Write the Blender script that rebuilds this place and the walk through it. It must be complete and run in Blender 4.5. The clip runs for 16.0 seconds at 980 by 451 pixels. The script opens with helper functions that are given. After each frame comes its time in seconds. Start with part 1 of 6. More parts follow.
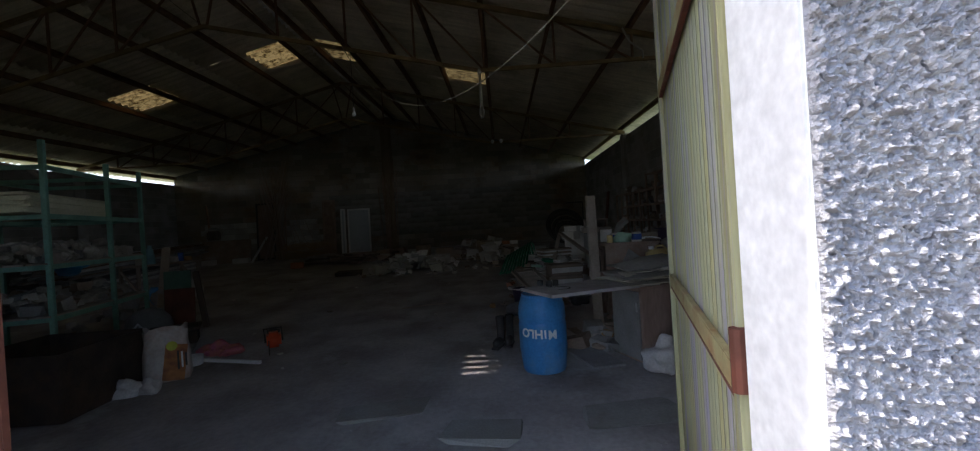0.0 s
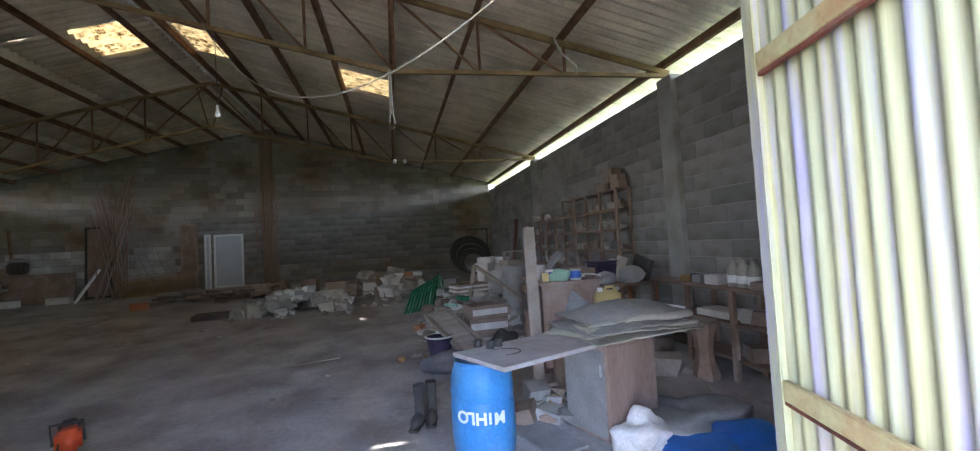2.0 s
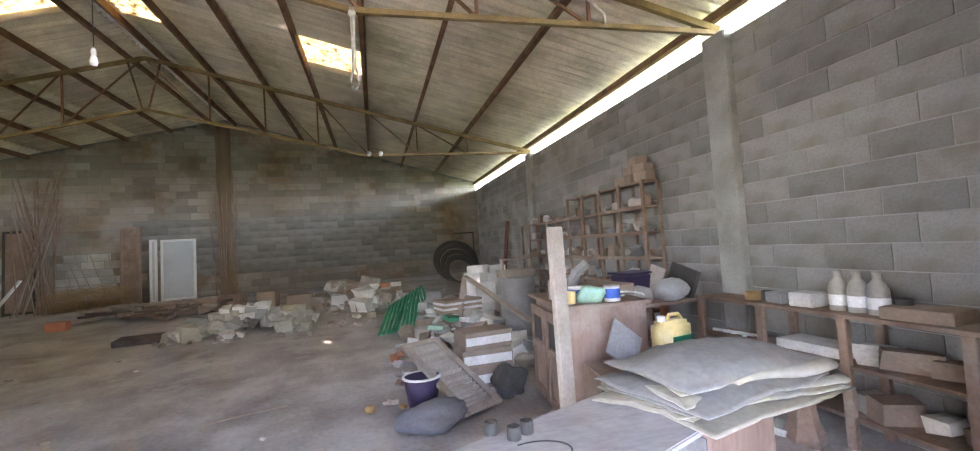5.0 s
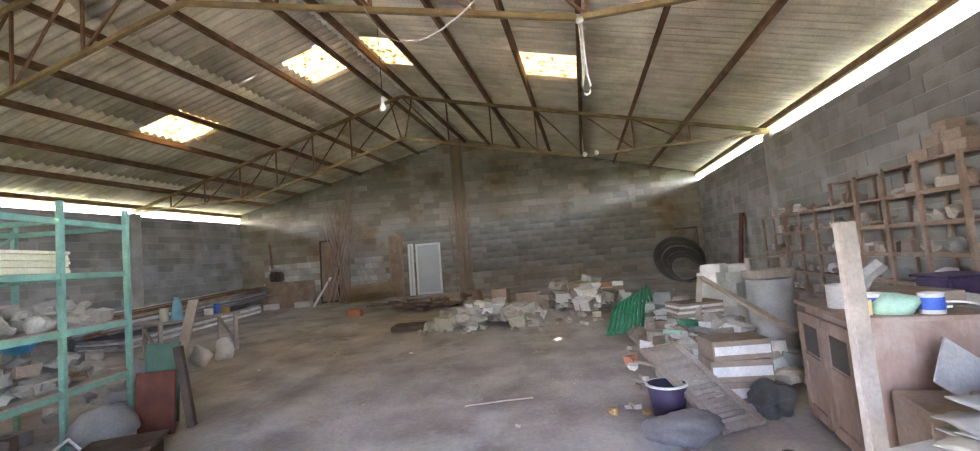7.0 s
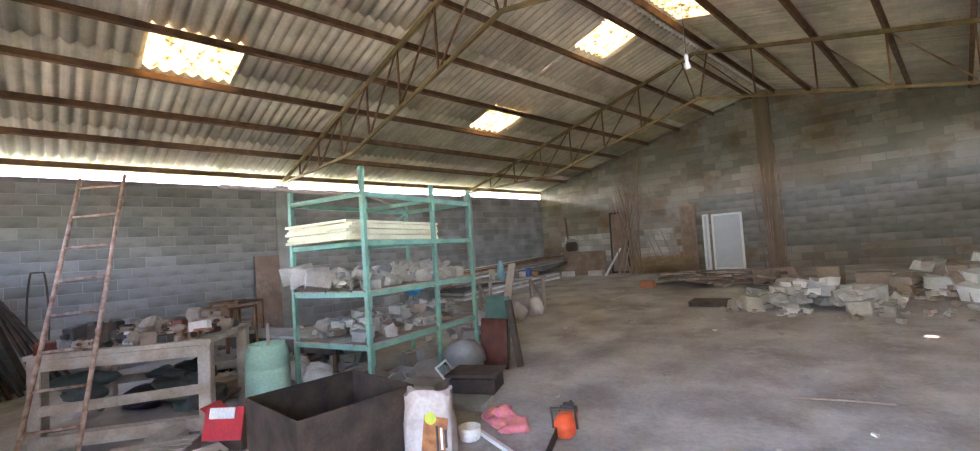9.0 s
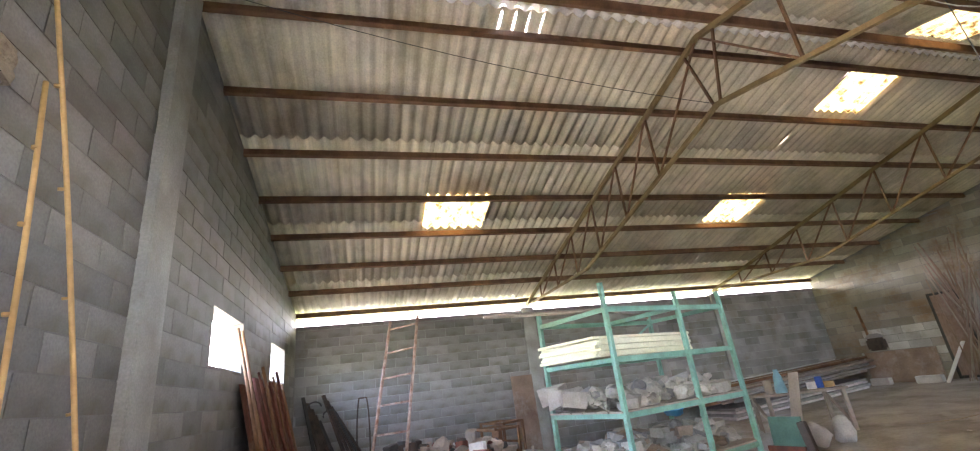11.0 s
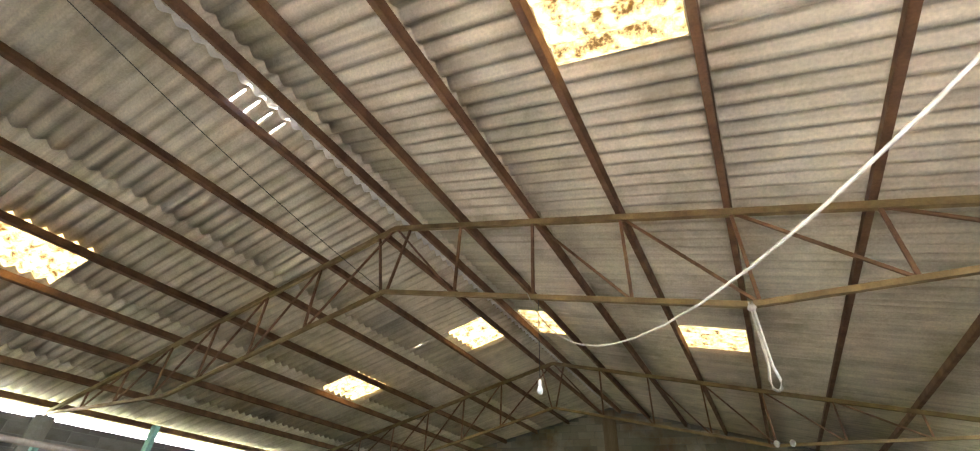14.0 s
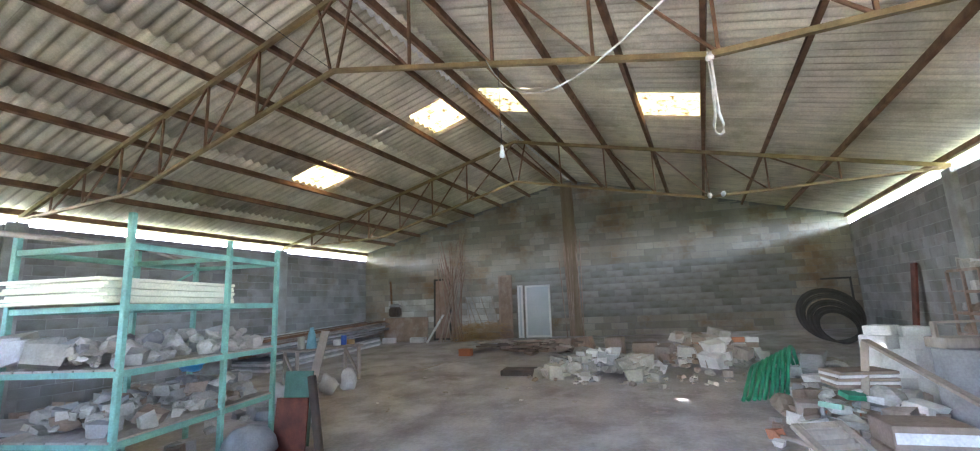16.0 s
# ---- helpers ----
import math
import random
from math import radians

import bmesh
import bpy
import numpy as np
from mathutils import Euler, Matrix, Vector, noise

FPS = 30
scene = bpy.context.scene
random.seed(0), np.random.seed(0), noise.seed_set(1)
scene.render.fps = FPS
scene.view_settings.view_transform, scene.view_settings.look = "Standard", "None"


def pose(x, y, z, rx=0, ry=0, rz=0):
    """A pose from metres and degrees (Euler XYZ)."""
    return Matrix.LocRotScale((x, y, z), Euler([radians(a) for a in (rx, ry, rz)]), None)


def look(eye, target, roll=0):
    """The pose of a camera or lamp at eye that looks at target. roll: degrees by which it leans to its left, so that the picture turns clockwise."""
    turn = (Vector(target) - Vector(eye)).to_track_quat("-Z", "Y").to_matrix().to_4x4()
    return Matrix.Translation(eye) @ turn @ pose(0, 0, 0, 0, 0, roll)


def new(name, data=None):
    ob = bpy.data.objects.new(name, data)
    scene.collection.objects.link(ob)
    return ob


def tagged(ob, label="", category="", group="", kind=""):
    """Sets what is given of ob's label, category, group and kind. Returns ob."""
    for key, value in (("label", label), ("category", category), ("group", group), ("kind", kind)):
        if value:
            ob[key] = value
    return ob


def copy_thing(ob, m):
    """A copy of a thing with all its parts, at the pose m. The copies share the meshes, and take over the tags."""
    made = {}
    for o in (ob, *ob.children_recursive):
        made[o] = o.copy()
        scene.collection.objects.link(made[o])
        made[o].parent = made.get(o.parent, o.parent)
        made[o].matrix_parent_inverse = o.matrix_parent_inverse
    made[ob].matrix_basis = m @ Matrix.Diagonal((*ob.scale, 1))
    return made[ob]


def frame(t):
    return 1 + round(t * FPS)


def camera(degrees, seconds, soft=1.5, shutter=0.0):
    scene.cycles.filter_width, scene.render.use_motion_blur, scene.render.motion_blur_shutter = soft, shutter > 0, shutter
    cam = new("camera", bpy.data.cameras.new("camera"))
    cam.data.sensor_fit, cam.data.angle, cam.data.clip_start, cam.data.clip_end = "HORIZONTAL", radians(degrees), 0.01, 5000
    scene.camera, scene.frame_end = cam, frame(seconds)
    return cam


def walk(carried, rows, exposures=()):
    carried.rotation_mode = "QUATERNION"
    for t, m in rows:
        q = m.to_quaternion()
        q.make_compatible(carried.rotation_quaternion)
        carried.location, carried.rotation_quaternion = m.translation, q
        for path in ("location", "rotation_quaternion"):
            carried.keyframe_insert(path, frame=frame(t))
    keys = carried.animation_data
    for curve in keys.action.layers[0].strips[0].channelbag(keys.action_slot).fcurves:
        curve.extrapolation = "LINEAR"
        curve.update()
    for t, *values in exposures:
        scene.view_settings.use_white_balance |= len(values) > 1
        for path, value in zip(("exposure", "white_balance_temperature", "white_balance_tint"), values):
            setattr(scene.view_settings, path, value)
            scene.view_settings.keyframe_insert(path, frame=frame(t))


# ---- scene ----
cam = camera(94.3, 16.0, 1.15)
PATH = [
    (0, (0.136, -0.15, 1.285), (0.083, 1.85, 1.274), -3.7),
    (0.5, (-0.025, 0.197, 1.344), (0.152, 2.189, 1.355), -4.4),
    (1, (-0.066, 0.492, 1.364), (0.225, 2.47, 1.401), -4.5),
    (1.5, (-0.075, 0.786, 1.413), (0.271, 2.756, 1.47), -4.2),
    (2, (-0.105, 1.027, 1.424), (0.311, 2.982, 1.491), -3.6),
    (2.5, (-0.114, 1.277, 1.455), (0.331, 3.225, 1.53), -3.9),
    (3, (-0.049, 1.568, 1.419), (0.367, 3.521, 1.536), -3.2),
    (3.2, (-0.009, 1.69, 1.404), (0.384, 3.648, 1.524), -3.0),
    (5.3, (0.033, 2.597, 1.468), (0.534, 4.531, 1.545), -3.8),
    (5.5, (0.012, 2.611, 1.482), (0.434, 4.564, 1.567), -3.7),
    (6, (-0.056, 2.606, 1.497), (0.126, 4.596, 1.597), -3.8),
    (6.5, (-0.128, 2.577, 1.5), (-0.229, 4.571, 1.619), -4.1),
    (7, (-0.212, 2.552, 1.513), (-0.603, 4.508, 1.651), -5.0),
    (7.5, (-0.26, 2.509, 1.503), (-0.912, 4.394, 1.654), -5.0),
    (8, (-0.333, 2.461, 1.489), (-1.209, 4.253, 1.635), -4.4),
    (8.5, (-0.366, 2.442, 1.49), (-1.541, 4.055, 1.614), -4.4),
    (9, (-0.368, 2.442, 1.489), (-1.807, 3.827, 1.606), -4.1),
    (9.5, (-0.397, 2.396, 1.496), (-2.033, 3.54, 1.618), -4.2),
    (9.7, (-0.397, 2.374, 1.494), (-2.11, 3.398, 1.625), -4.0),
    (12, (-0.251, 2.305, 1.63), (-1.97, 2.595, 2.611), -4.1),
    (12.5, (-0.252, 2.315, 1.657), (-1.84, 2.79, 2.776), -1.3),
    (13, (-0.249, 2.374, 1.68), (-1.608, 3.233, 2.87), 0.1),
    (13.5, (-0.272, 2.444, 1.764), (-1.379, 3.623, 2.941), 3.3),
    (14, (-0.28, 2.514, 1.77), (-1.085, 3.923, 2.939), 3.1),
    (14.5, (-0.286, 2.56, 1.767), (-0.821, 4.16, 2.843), 1.7),
    (15, (-0.291, 2.581, 1.741), (-0.763, 4.312, 2.626), -1.0),
    (15.5, (-0.292, 2.61, 1.664), (-0.873, 4.436, 2.238), -2.7),
    (16, (-0.307, 2.588, 1.577), (-1.125, 4.38, 1.921), -2.5),
]
EXPOSURES = [(0.0, 2.03, 6260, 14), (0.5, 2.43, 6960, 11), (1.0, 3.53, 6610, 16), (1.5, 4.63, 6160, 18), (2.0, 5.08, 5960, 19),
             (2.5, 5.48, 6060, 18), (3.0, 5.88, 6110, 19), (5.5, 6.65, 6480, 22), (7.0, 6.75, 6480, 22), (9.5, 6.75, 6480, 22),
             (12.0, 6.93, 6770, 21), (13.0, 6.68, 6820, 17), (14.5, 6.43, 6600, 17), (15.2, 6.48, 6150, 18), (16.0, 6.88, 5700, 17)]
walk(cam, [(t, look(e, g, r)) for t, e, g, r in PATH], EXPOSURES)

# ---- light: clear sky and a high sun grazing the front wall ----
SUN_EL, SUN_AZ = radians(55), radians(264)      # azimuth clockwise from +y
world = bpy.data.worlds.new("sky")
scene.world = world
world.use_nodes = True
wn = world.node_tree.nodes
sky = wn.new("ShaderNodeTexSky")
sky.sky_type, sky.sun_disc, sky.sun_elevation, sky.sun_rotation = "NISHITA", False, SUN_EL, SUN_AZ
sky.dust_density = 2.5
wn["Background"].inputs["Strength"].default_value = 0.15
world.node_tree.links.new(sky.outputs[0], wn["Background"].inputs["Color"])
sun = new("sun", bpy.data.lights.new("sun", "SUN"))
sun.data.energy, sun.data.angle, sun.data.color = 2.2, radians(0.5), (1.0, 0.94, 0.84)
sun.matrix_world = look((0, 0, 30), (-30 * math.sin(SUN_AZ) * math.cos(SUN_EL), -30 * math.cos(SUN_AZ) * math.cos(SUN_EL), 30 - 30 * math.sin(SUN_EL)))

# added area lamps outside the long eave gaps, boosting the sky's light through them
for side, x in (("east", 4.40), ("west", -12.56)):
    gap = new("eave_sky_fill_" + side, bpy.data.lights.new("eave_sky_fill_" + side, "AREA"))
    gap.data.shape, gap.data.size, gap.data.size_y = "RECTANGLE", 17.0, 0.5
    gap.data.energy, gap.data.spread, gap.data.color = 13.0, radians(100), (0.76, 0.88, 1.0)
    inward = -1 if x > 0 else 1
    gap.matrix_world = look((x, 9.6, 3.75), (x + inward * 3, 9.6, 2.75))

# ---- materials ----
def surface(name, base, second=None, rough=0.85, scale=6.0, grain=60.0, bump=0.3, metal=0.0, stain=None, stain_amount=0.35, by_object=0.0, by_island=0.0, spec=0.3, stretch=(1, 1, 1), bump_dist=0.004):
    """A procedural surface: two colours mixed by soft patches, fine grain, stains, relief."""
    m = bpy.data.materials.new(name)
    m.use_nodes = True
    nt = m.node_tree
    n, l = nt.nodes, nt.links
    b = n["Principled BSDF"]
    second = second or tuple(c * 0.72 for c in base)
    co = n.new("ShaderNodeTexCoord")
    mp = n.new("ShaderNodeMapping")
    mp.inputs["Scale"].default_value = stretch
    l.new(co.outputs["Object"], mp.inputs["Vector"])
    big = n.new("ShaderNodeTexNoise")
    big.inputs["Scale"].default_value, big.inputs["Detail"].default_value = scale, 5
    fine = n.new("ShaderNodeTexNoise")
    fine.inputs["Scale"].default_value, fine.inputs["Detail"].default_value = grain, 6
    for t in (big, fine):
        l.new(mp.outputs[0], t.inputs["Vector"])
    ramp = n.new("ShaderNodeValToRGB")
    ramp.color_ramp.elements[0].position, ramp.color_ramp.elements[1].position = 0.35, 0.68
    ramp.color_ramp.elements[0].color, ramp.color_ramp.elements[1].color = (*base, 1), (*second, 1)
    l.new(big.outputs[0], ramp.inputs[0])
    color = ramp.outputs[0]
    gr = n.new("ShaderNodeMapRange")
    gr.inputs["To Min"].default_value, gr.inputs["To Max"].default_value = 0.72, 1.28
    l.new(fine.outputs[0], gr.inputs[0])
    mul = n.new("ShaderNodeMix")
    mul.data_type, mul.blend_type = "RGBA", "MULTIPLY"
    mul.inputs["Factor"].default_value = 1.0
    l.new(color, mul.inputs["A"])
    l.new(gr.outputs[0], mul.inputs["B"])
    color = mul.outputs["Result"]
    if stain:
        sn = n.new("ShaderNodeTexNoise")
        sv = mp if stretch[2] < 0.2 else co
        sn.inputs["Scale"].default_value, sn.inputs["Detail"].default_value, sn.inputs["Roughness"].default_value = scale * 0.6 + 0.4, 8, 0.7
        l.new(sv.outputs[0] if sv is mp else co.outputs["Object"], sn.inputs["Vector"])
        sr = n.new("ShaderNodeMapRange")
        sr.inputs["From Min"].default_value, sr.inputs["From Max"].default_value, sr.inputs["To Max"].default_value = 0.5, 0.66, stain_amount
        l.new(sn.outputs[0], sr.inputs[0])
        mx = n.new("ShaderNodeMix")
        mx.data_type = "RGBA"
        l.new(sr.outputs[0], mx.inputs["Factor"])
        l.new(color, mx.inputs["A"])
        mx.inputs["B"].default_value = (*stain, 1)
        color = mx.outputs["Result"]
    for amount, node, socket in ((by_object, "ShaderNodeObjectInfo", "Random"), (by_island, "ShaderNodeNewGeometry", "Random Per Island")):
        if amount:
            inf = n.new(node)
            rr = n.new("ShaderNodeMapRange")
            rr.inputs["To Min"].default_value, rr.inputs["To Max"].default_value = 1 - amount, 1 + amount
            l.new(inf.outputs[socket], rr.inputs[0])
            mo = n.new("ShaderNodeMix")
            mo.data_type, mo.blend_type = "RGBA", "MULTIPLY"
            mo.inputs["Factor"].default_value = 1.0
            l.new(color, mo.inputs["A"])
            l.new(rr.outputs[0], mo.inputs["B"])
            color = mo.outputs["Result"]
    l.new(color, b.inputs["Base Color"])
    rg = n.new("ShaderNodeMapRange")
    rg.inputs["To Min"].default_value, rg.inputs["To Max"].default_value = max(rough - 0.15, 0.05), min(rough + 0.12, 1)
    l.new(big.outputs[0], rg.inputs[0])
    l.new(rg.outputs[0], b.inputs["Roughness"])
    b.inputs["Metallic"].default_value = metal
    b.inputs["Specular IOR Level"].default_value = spec
    if bump:
        bp = n.new("ShaderNodeBump")
        bp.inputs["Strength"].default_value, bp.inputs["Distance"].default_value = bump, bump_dist
        l.new(fine.outputs[0], bp.inputs["Height"])
        l.new(bp.outputs[0], b.inputs["Normal"])
    return m


def skylight_material():
    """Yellowed translucent sheet under a litter of dead leaves."""
    m = bpy.data.materials.new("yellowed_skylight_sheet")
    m.use_nodes = True
    n, l = m.node_tree.nodes, m.node_tree.links
    out = n["Material Output"]
    co = n.new("ShaderNodeTexCoord")
    no = n.new("ShaderNodeTexNoise")
    no.inputs["Scale"].default_value, no.inputs["Detail"].default_value, no.inputs["Roughness"].default_value = 7, 9, 0.75
    l.new(co.outputs["Object"], no.inputs["Vector"])
    rp = n.new("ShaderNodeValToRGB")
    e = rp.color_ramp.elements
    e[0].position, e[0].color = 0.40, (0.006, 0.003, 0.0006, 1)
    e[1].position, e[1].color = 0.56, (0.062, 0.045, 0.018, 1)
    l.new(no.outputs[0], rp.inputs[0])
    tl = n.new("ShaderNodeBsdfTranslucent")
    l.new(rp.outputs[0], tl.inputs[0])
    df = n.new("ShaderNodeBsdfDiffuse")
    l.new(rp.outputs[0], df.inputs[0])
    mx = n.new("ShaderNodeMixShader")
    mx.inputs[0].default_value = 0.12
    l.new(tl.outputs[0], mx.inputs[1])
    l.new(df.outputs[0], mx.inputs[2])
    l.new(mx.outputs[0], out.inputs[0])
    return m


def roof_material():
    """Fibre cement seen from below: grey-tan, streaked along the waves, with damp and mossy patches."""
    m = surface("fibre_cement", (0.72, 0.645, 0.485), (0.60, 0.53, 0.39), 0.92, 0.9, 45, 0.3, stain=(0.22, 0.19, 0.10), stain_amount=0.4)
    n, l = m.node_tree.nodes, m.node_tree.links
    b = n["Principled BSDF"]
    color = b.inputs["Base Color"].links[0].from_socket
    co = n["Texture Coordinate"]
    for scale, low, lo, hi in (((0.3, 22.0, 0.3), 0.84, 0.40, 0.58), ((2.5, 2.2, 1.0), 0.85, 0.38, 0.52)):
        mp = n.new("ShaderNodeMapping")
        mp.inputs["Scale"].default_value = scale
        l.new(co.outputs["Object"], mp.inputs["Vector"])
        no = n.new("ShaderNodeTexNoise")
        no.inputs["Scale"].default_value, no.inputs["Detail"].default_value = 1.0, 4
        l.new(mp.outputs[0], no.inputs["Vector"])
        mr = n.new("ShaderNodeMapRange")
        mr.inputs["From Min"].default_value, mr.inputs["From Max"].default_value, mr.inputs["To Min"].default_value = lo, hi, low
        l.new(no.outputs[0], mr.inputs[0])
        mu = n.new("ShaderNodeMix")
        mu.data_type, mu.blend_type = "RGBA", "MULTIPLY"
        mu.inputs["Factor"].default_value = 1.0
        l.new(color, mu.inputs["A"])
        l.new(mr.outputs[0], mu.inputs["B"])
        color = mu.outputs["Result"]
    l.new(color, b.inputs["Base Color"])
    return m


BLOCK = surface("concrete_block", (0.25, 0.24, 0.22), (0.175, 0.165, 0.145), 0.95, 1.6, 70, 0.6, by_island=0.2, stain=(0.16, 0.13, 0.09), stain_amount=0.6)
BLOCK_ONE = surface("concrete_block_single", (0.25, 0.24, 0.22), (0.175, 0.165, 0.145), 0.95, 3, 70, 0.6, by_object=0.2, stain=(0.16, 0.13, 0.09), stain_amount=0.55)
# rear wall's brown: part stain, part warm bounced light put into the colour
BLOCK_BROWN = surface("stained_warm_lit_block", (0.295, 0.27, 0.23), (0.215, 0.185, 0.145), 0.95, 0.9, 60, 0.6, by_island=0.22, stain=(0.19, 0.115, 0.06), stain_amount=0.8)
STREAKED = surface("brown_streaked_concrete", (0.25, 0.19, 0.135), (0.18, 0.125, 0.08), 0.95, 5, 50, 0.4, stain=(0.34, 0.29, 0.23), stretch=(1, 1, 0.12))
MORTAR = surface("mortar", (0.22, 0.21, 0.195), None, 0.95, 3, 80, 0.6, stain=(0.13, 0.10, 0.07))
PALE_MORTAR = surface("pale_mortar", (0.33, 0.32, 0.30), (0.23, 0.22, 0.20), 0.95, 3, 80, 0.5)
CONCRETE = surface("cast_concrete", (0.36, 0.35, 0.32), (0.25, 0.24, 0.21), 0.93, 2.2, 60, 0.5, stain=(0.17, 0.13, 0.09))
EARTH = surface("trodden_earth_floor", (0.44, 0.405, 0.385), (0.26, 0.23, 0.21), 0.97, 1.3, 22, 0.45, stain=(0.53, 0.50, 0.48), stain_amount=0.8, bump_dist=0.012)
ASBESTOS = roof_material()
RIDGE_WHITE = surface("pale_ridge_cap", (0.62, 0.60, 0.55), (0.45, 0.43, 0.38), 0.85, 4, 40, 0.3)
RUST = surface("rusty_painted_steel", (0.22, 0.12, 0.06), (0.13, 0.07, 0.04), 0.8, 5, 50, 0.4, metal=0.25)
TRUSS = surface("ochre_primed_steel", (0.28, 0.20, 0.09), (0.18, 0.12, 0.055), 0.75, 4, 50, 0.35, metal=0.2, stain=(0.09, 0.045, 0.025))
RED_RUST = surface("red_rusty_steel", (0.16, 0.05, 0.03), (0.09, 0.033, 0.022), 0.75, 6, 60, 0.4, metal=0.2)
RUSTY_SHEET = surface("flaking_red_sheet", (0.15, 0.045, 0.028), (0.075, 0.028, 0.02), 0.75, 5, 60, 0.4, metal=0.2, stain=(0.19, 0.14, 0.11), stain_amount=0.8, stretch=(3, 3, 0.25))
YELLOW_DOOR = surface("faded_yellow_paint", (0.33, 0.31, 0.155), (0.29, 0.305, 0.20), 0.6, 5, 40, 0.2, stain=(0.24, 0.22, 0.36), stain_amount=0.9, stretch=(4, 4, 0.14))
GREEN_PAINT = surface("mint_green_paint", (0.21, 0.42, 0.33), (0.17, 0.34, 0.28), 0.5, 5, 50, 0.15, stain=(0.12, 0.10, 0.07), stain_amount=0.4)
WHITE_PAINT = surface("white_paint", (0.78, 0.78, 0.77), (0.68, 0.68, 0.66), 0.6, 3, 40, 0.1)
PLASTER = surface("rough_render", (0.42, 0.41, 0.42), (0.30, 0.30, 0.33), 0.95, 14, 55, 1.0, bump_dist=0.03)
WOOD = surface("dusty_brown_wood", (0.31, 0.215, 0.17), (0.22, 0.145, 0.11), 0.8, 3, 35, 0.35, stain=(0.40, 0.35, 0.32), stain_amount=0.5, stretch=(1, 1, 0.25))
GREY_WOOD = surface("weathered_grey_wood", (0.36, 0.30, 0.25), (0.27, 0.22, 0.18), 0.9, 3, 40, 0.4, stain=(0.20, 0.15, 0.11), stretch=(1, 1, 0.3), by_object=0.12)
DUST_WOOD = surface("dusty_board", (0.42, 0.36, 0.31), (0.32, 0.27, 0.23), 0.9, 3, 40, 0.3, stain=(0.22, 0.18, 0.15))
SHELF_WOOD = surface("reddish_shelf_wood", (0.27, 0.185, 0.135), (0.19, 0.125, 0.09), 0.85, 3, 40, 0.35, stain=(0.40, 0.36, 0.32), stain_amount=0.5)
BLUE_PLASTIC = surface("blue_barrel_plastic", (0.05, 0.22, 0.50), (0.07, 0.26, 0.53), 0.45, 3, 40, 0.1, stain=(0.25, 0.33, 0.42), stain_amount=0.35)
GREEN_PLASTIC = surface("pale_green_plastic", (0.32, 0.50, 0.39), (0.27, 0.43, 0.34), 0.5, 3, 40, 0.1, stain=(0.30, 0.33, 0.27))
BLACK_STEEL = surface("blackened_steel", (0.09, 0.065, 0.05), (0.045, 0.035, 0.03), 0.7, 4, 40, 0.3, metal=0.3, stain=(0.16, 0.09, 0.05))
CREAM = surface("cream_sheeting", (0.44, 0.40, 0.31), (0.35, 0.32, 0.26), 0.55, 3, 30, 0.15, stain=(0.33, 0.31, 0.29), stain_amount=0.7)
FOAM = surface("cream_foam_board", (0.78, 0.74, 0.55), (0.70, 0.66, 0.48), 0.8, 3, 50, 0.1)
STONE = surface("dusty_rubble", (0.38, 0.35, 0.31), (0.27, 0.245, 0.21), 0.95, 5, 50, 0.6, by_object=0.2, by_island=0.25)
GREYPLASTIC = surface("dusty_grey_plastic", (0.30, 0.29, 0.28), (0.22, 0.21, 0.20), 0.8, 4, 50, 0.2, by_object=0.25)
DARK = surface("dusty_black_rubber", (0.045, 0.042, 0.04), (0.075, 0.068, 0.06), 0.75, 5, 50, 0.3)
WHITE_TILE = surface("dusty_white_box", (0.66, 0.63, 0.60), (0.50, 0.47, 0.44), 0.7, 4, 50, 0.15, by_object=0.12)
CARD = surface("dusty_cardboard", (0.30, 0.225, 0.175), (0.22, 0.165, 0.125), 0.9, 4, 40, 0.2, by_object=0.12)
BRICK = surface("terracotta", (0.42, 0.17, 0.09), (0.33, 0.14, 0.08), 0.9, 6, 50, 0.4, by_object=0.15)
HOSE_GREEN = surface("green_hose", (0.03, 0.24, 0.13), (0.03, 0.18, 0.10), 0.5, 5, 40, 0.1)
BLUE_BAG = surface("blue_tarp", (0.03, 0.16, 0.55), (0.05, 0.22, 0.6), 0.5, 5, 40, 0.1)
ORANGE = surface("orange_saw_plastic", (0.72, 0.10, 0.03), (0.6, 0.08, 0.03), 0.4, 6, 50, 0.1)
RED = surface("red_print", (0.60, 0.05, 0.06), (0.5, 0.05, 0.06), 0.5, 6, 50, 0.1)
PURPLE = surface("dark_purple_plastic", (0.034, 0.022, 0.055), (0.05, 0.035, 0.065), 0.5, 6, 50, 0.1)
STRAW = surface("straw_stuff", (0.38, 0.24, 0.10), (0.28, 0.17, 0.07), 0.9, 6, 50, 0.4)
ROPE = surface("pale_rope", (0.55, 0.51, 0.44), None, 0.9, 20, 80, 0.3)
GRASS = surface("grassy_yard", (0.055, 0.085, 0.022), (0.09, 0.105, 0.035), 0.95, 0.3, 8, 0.5)
APRON = surface("bounce_apron_concrete", (0.24, 0.22, 0.19), (0.17, 0.155, 0.13), 0.95, 1.5, 30, 0.4)
SKYLIGHT = skylight_material()
BOTTLE_GLASS = surface("dusty_bottle_glass", (0.33, 0.31, 0.26), (0.25, 0.235, 0.20), 0.35, 6, 40, 0.1)
CHROME = surface("bare_metal", (0.6, 0.6, 0.58), None, 0.4, 5, 40, 0.1, metal=0.8)
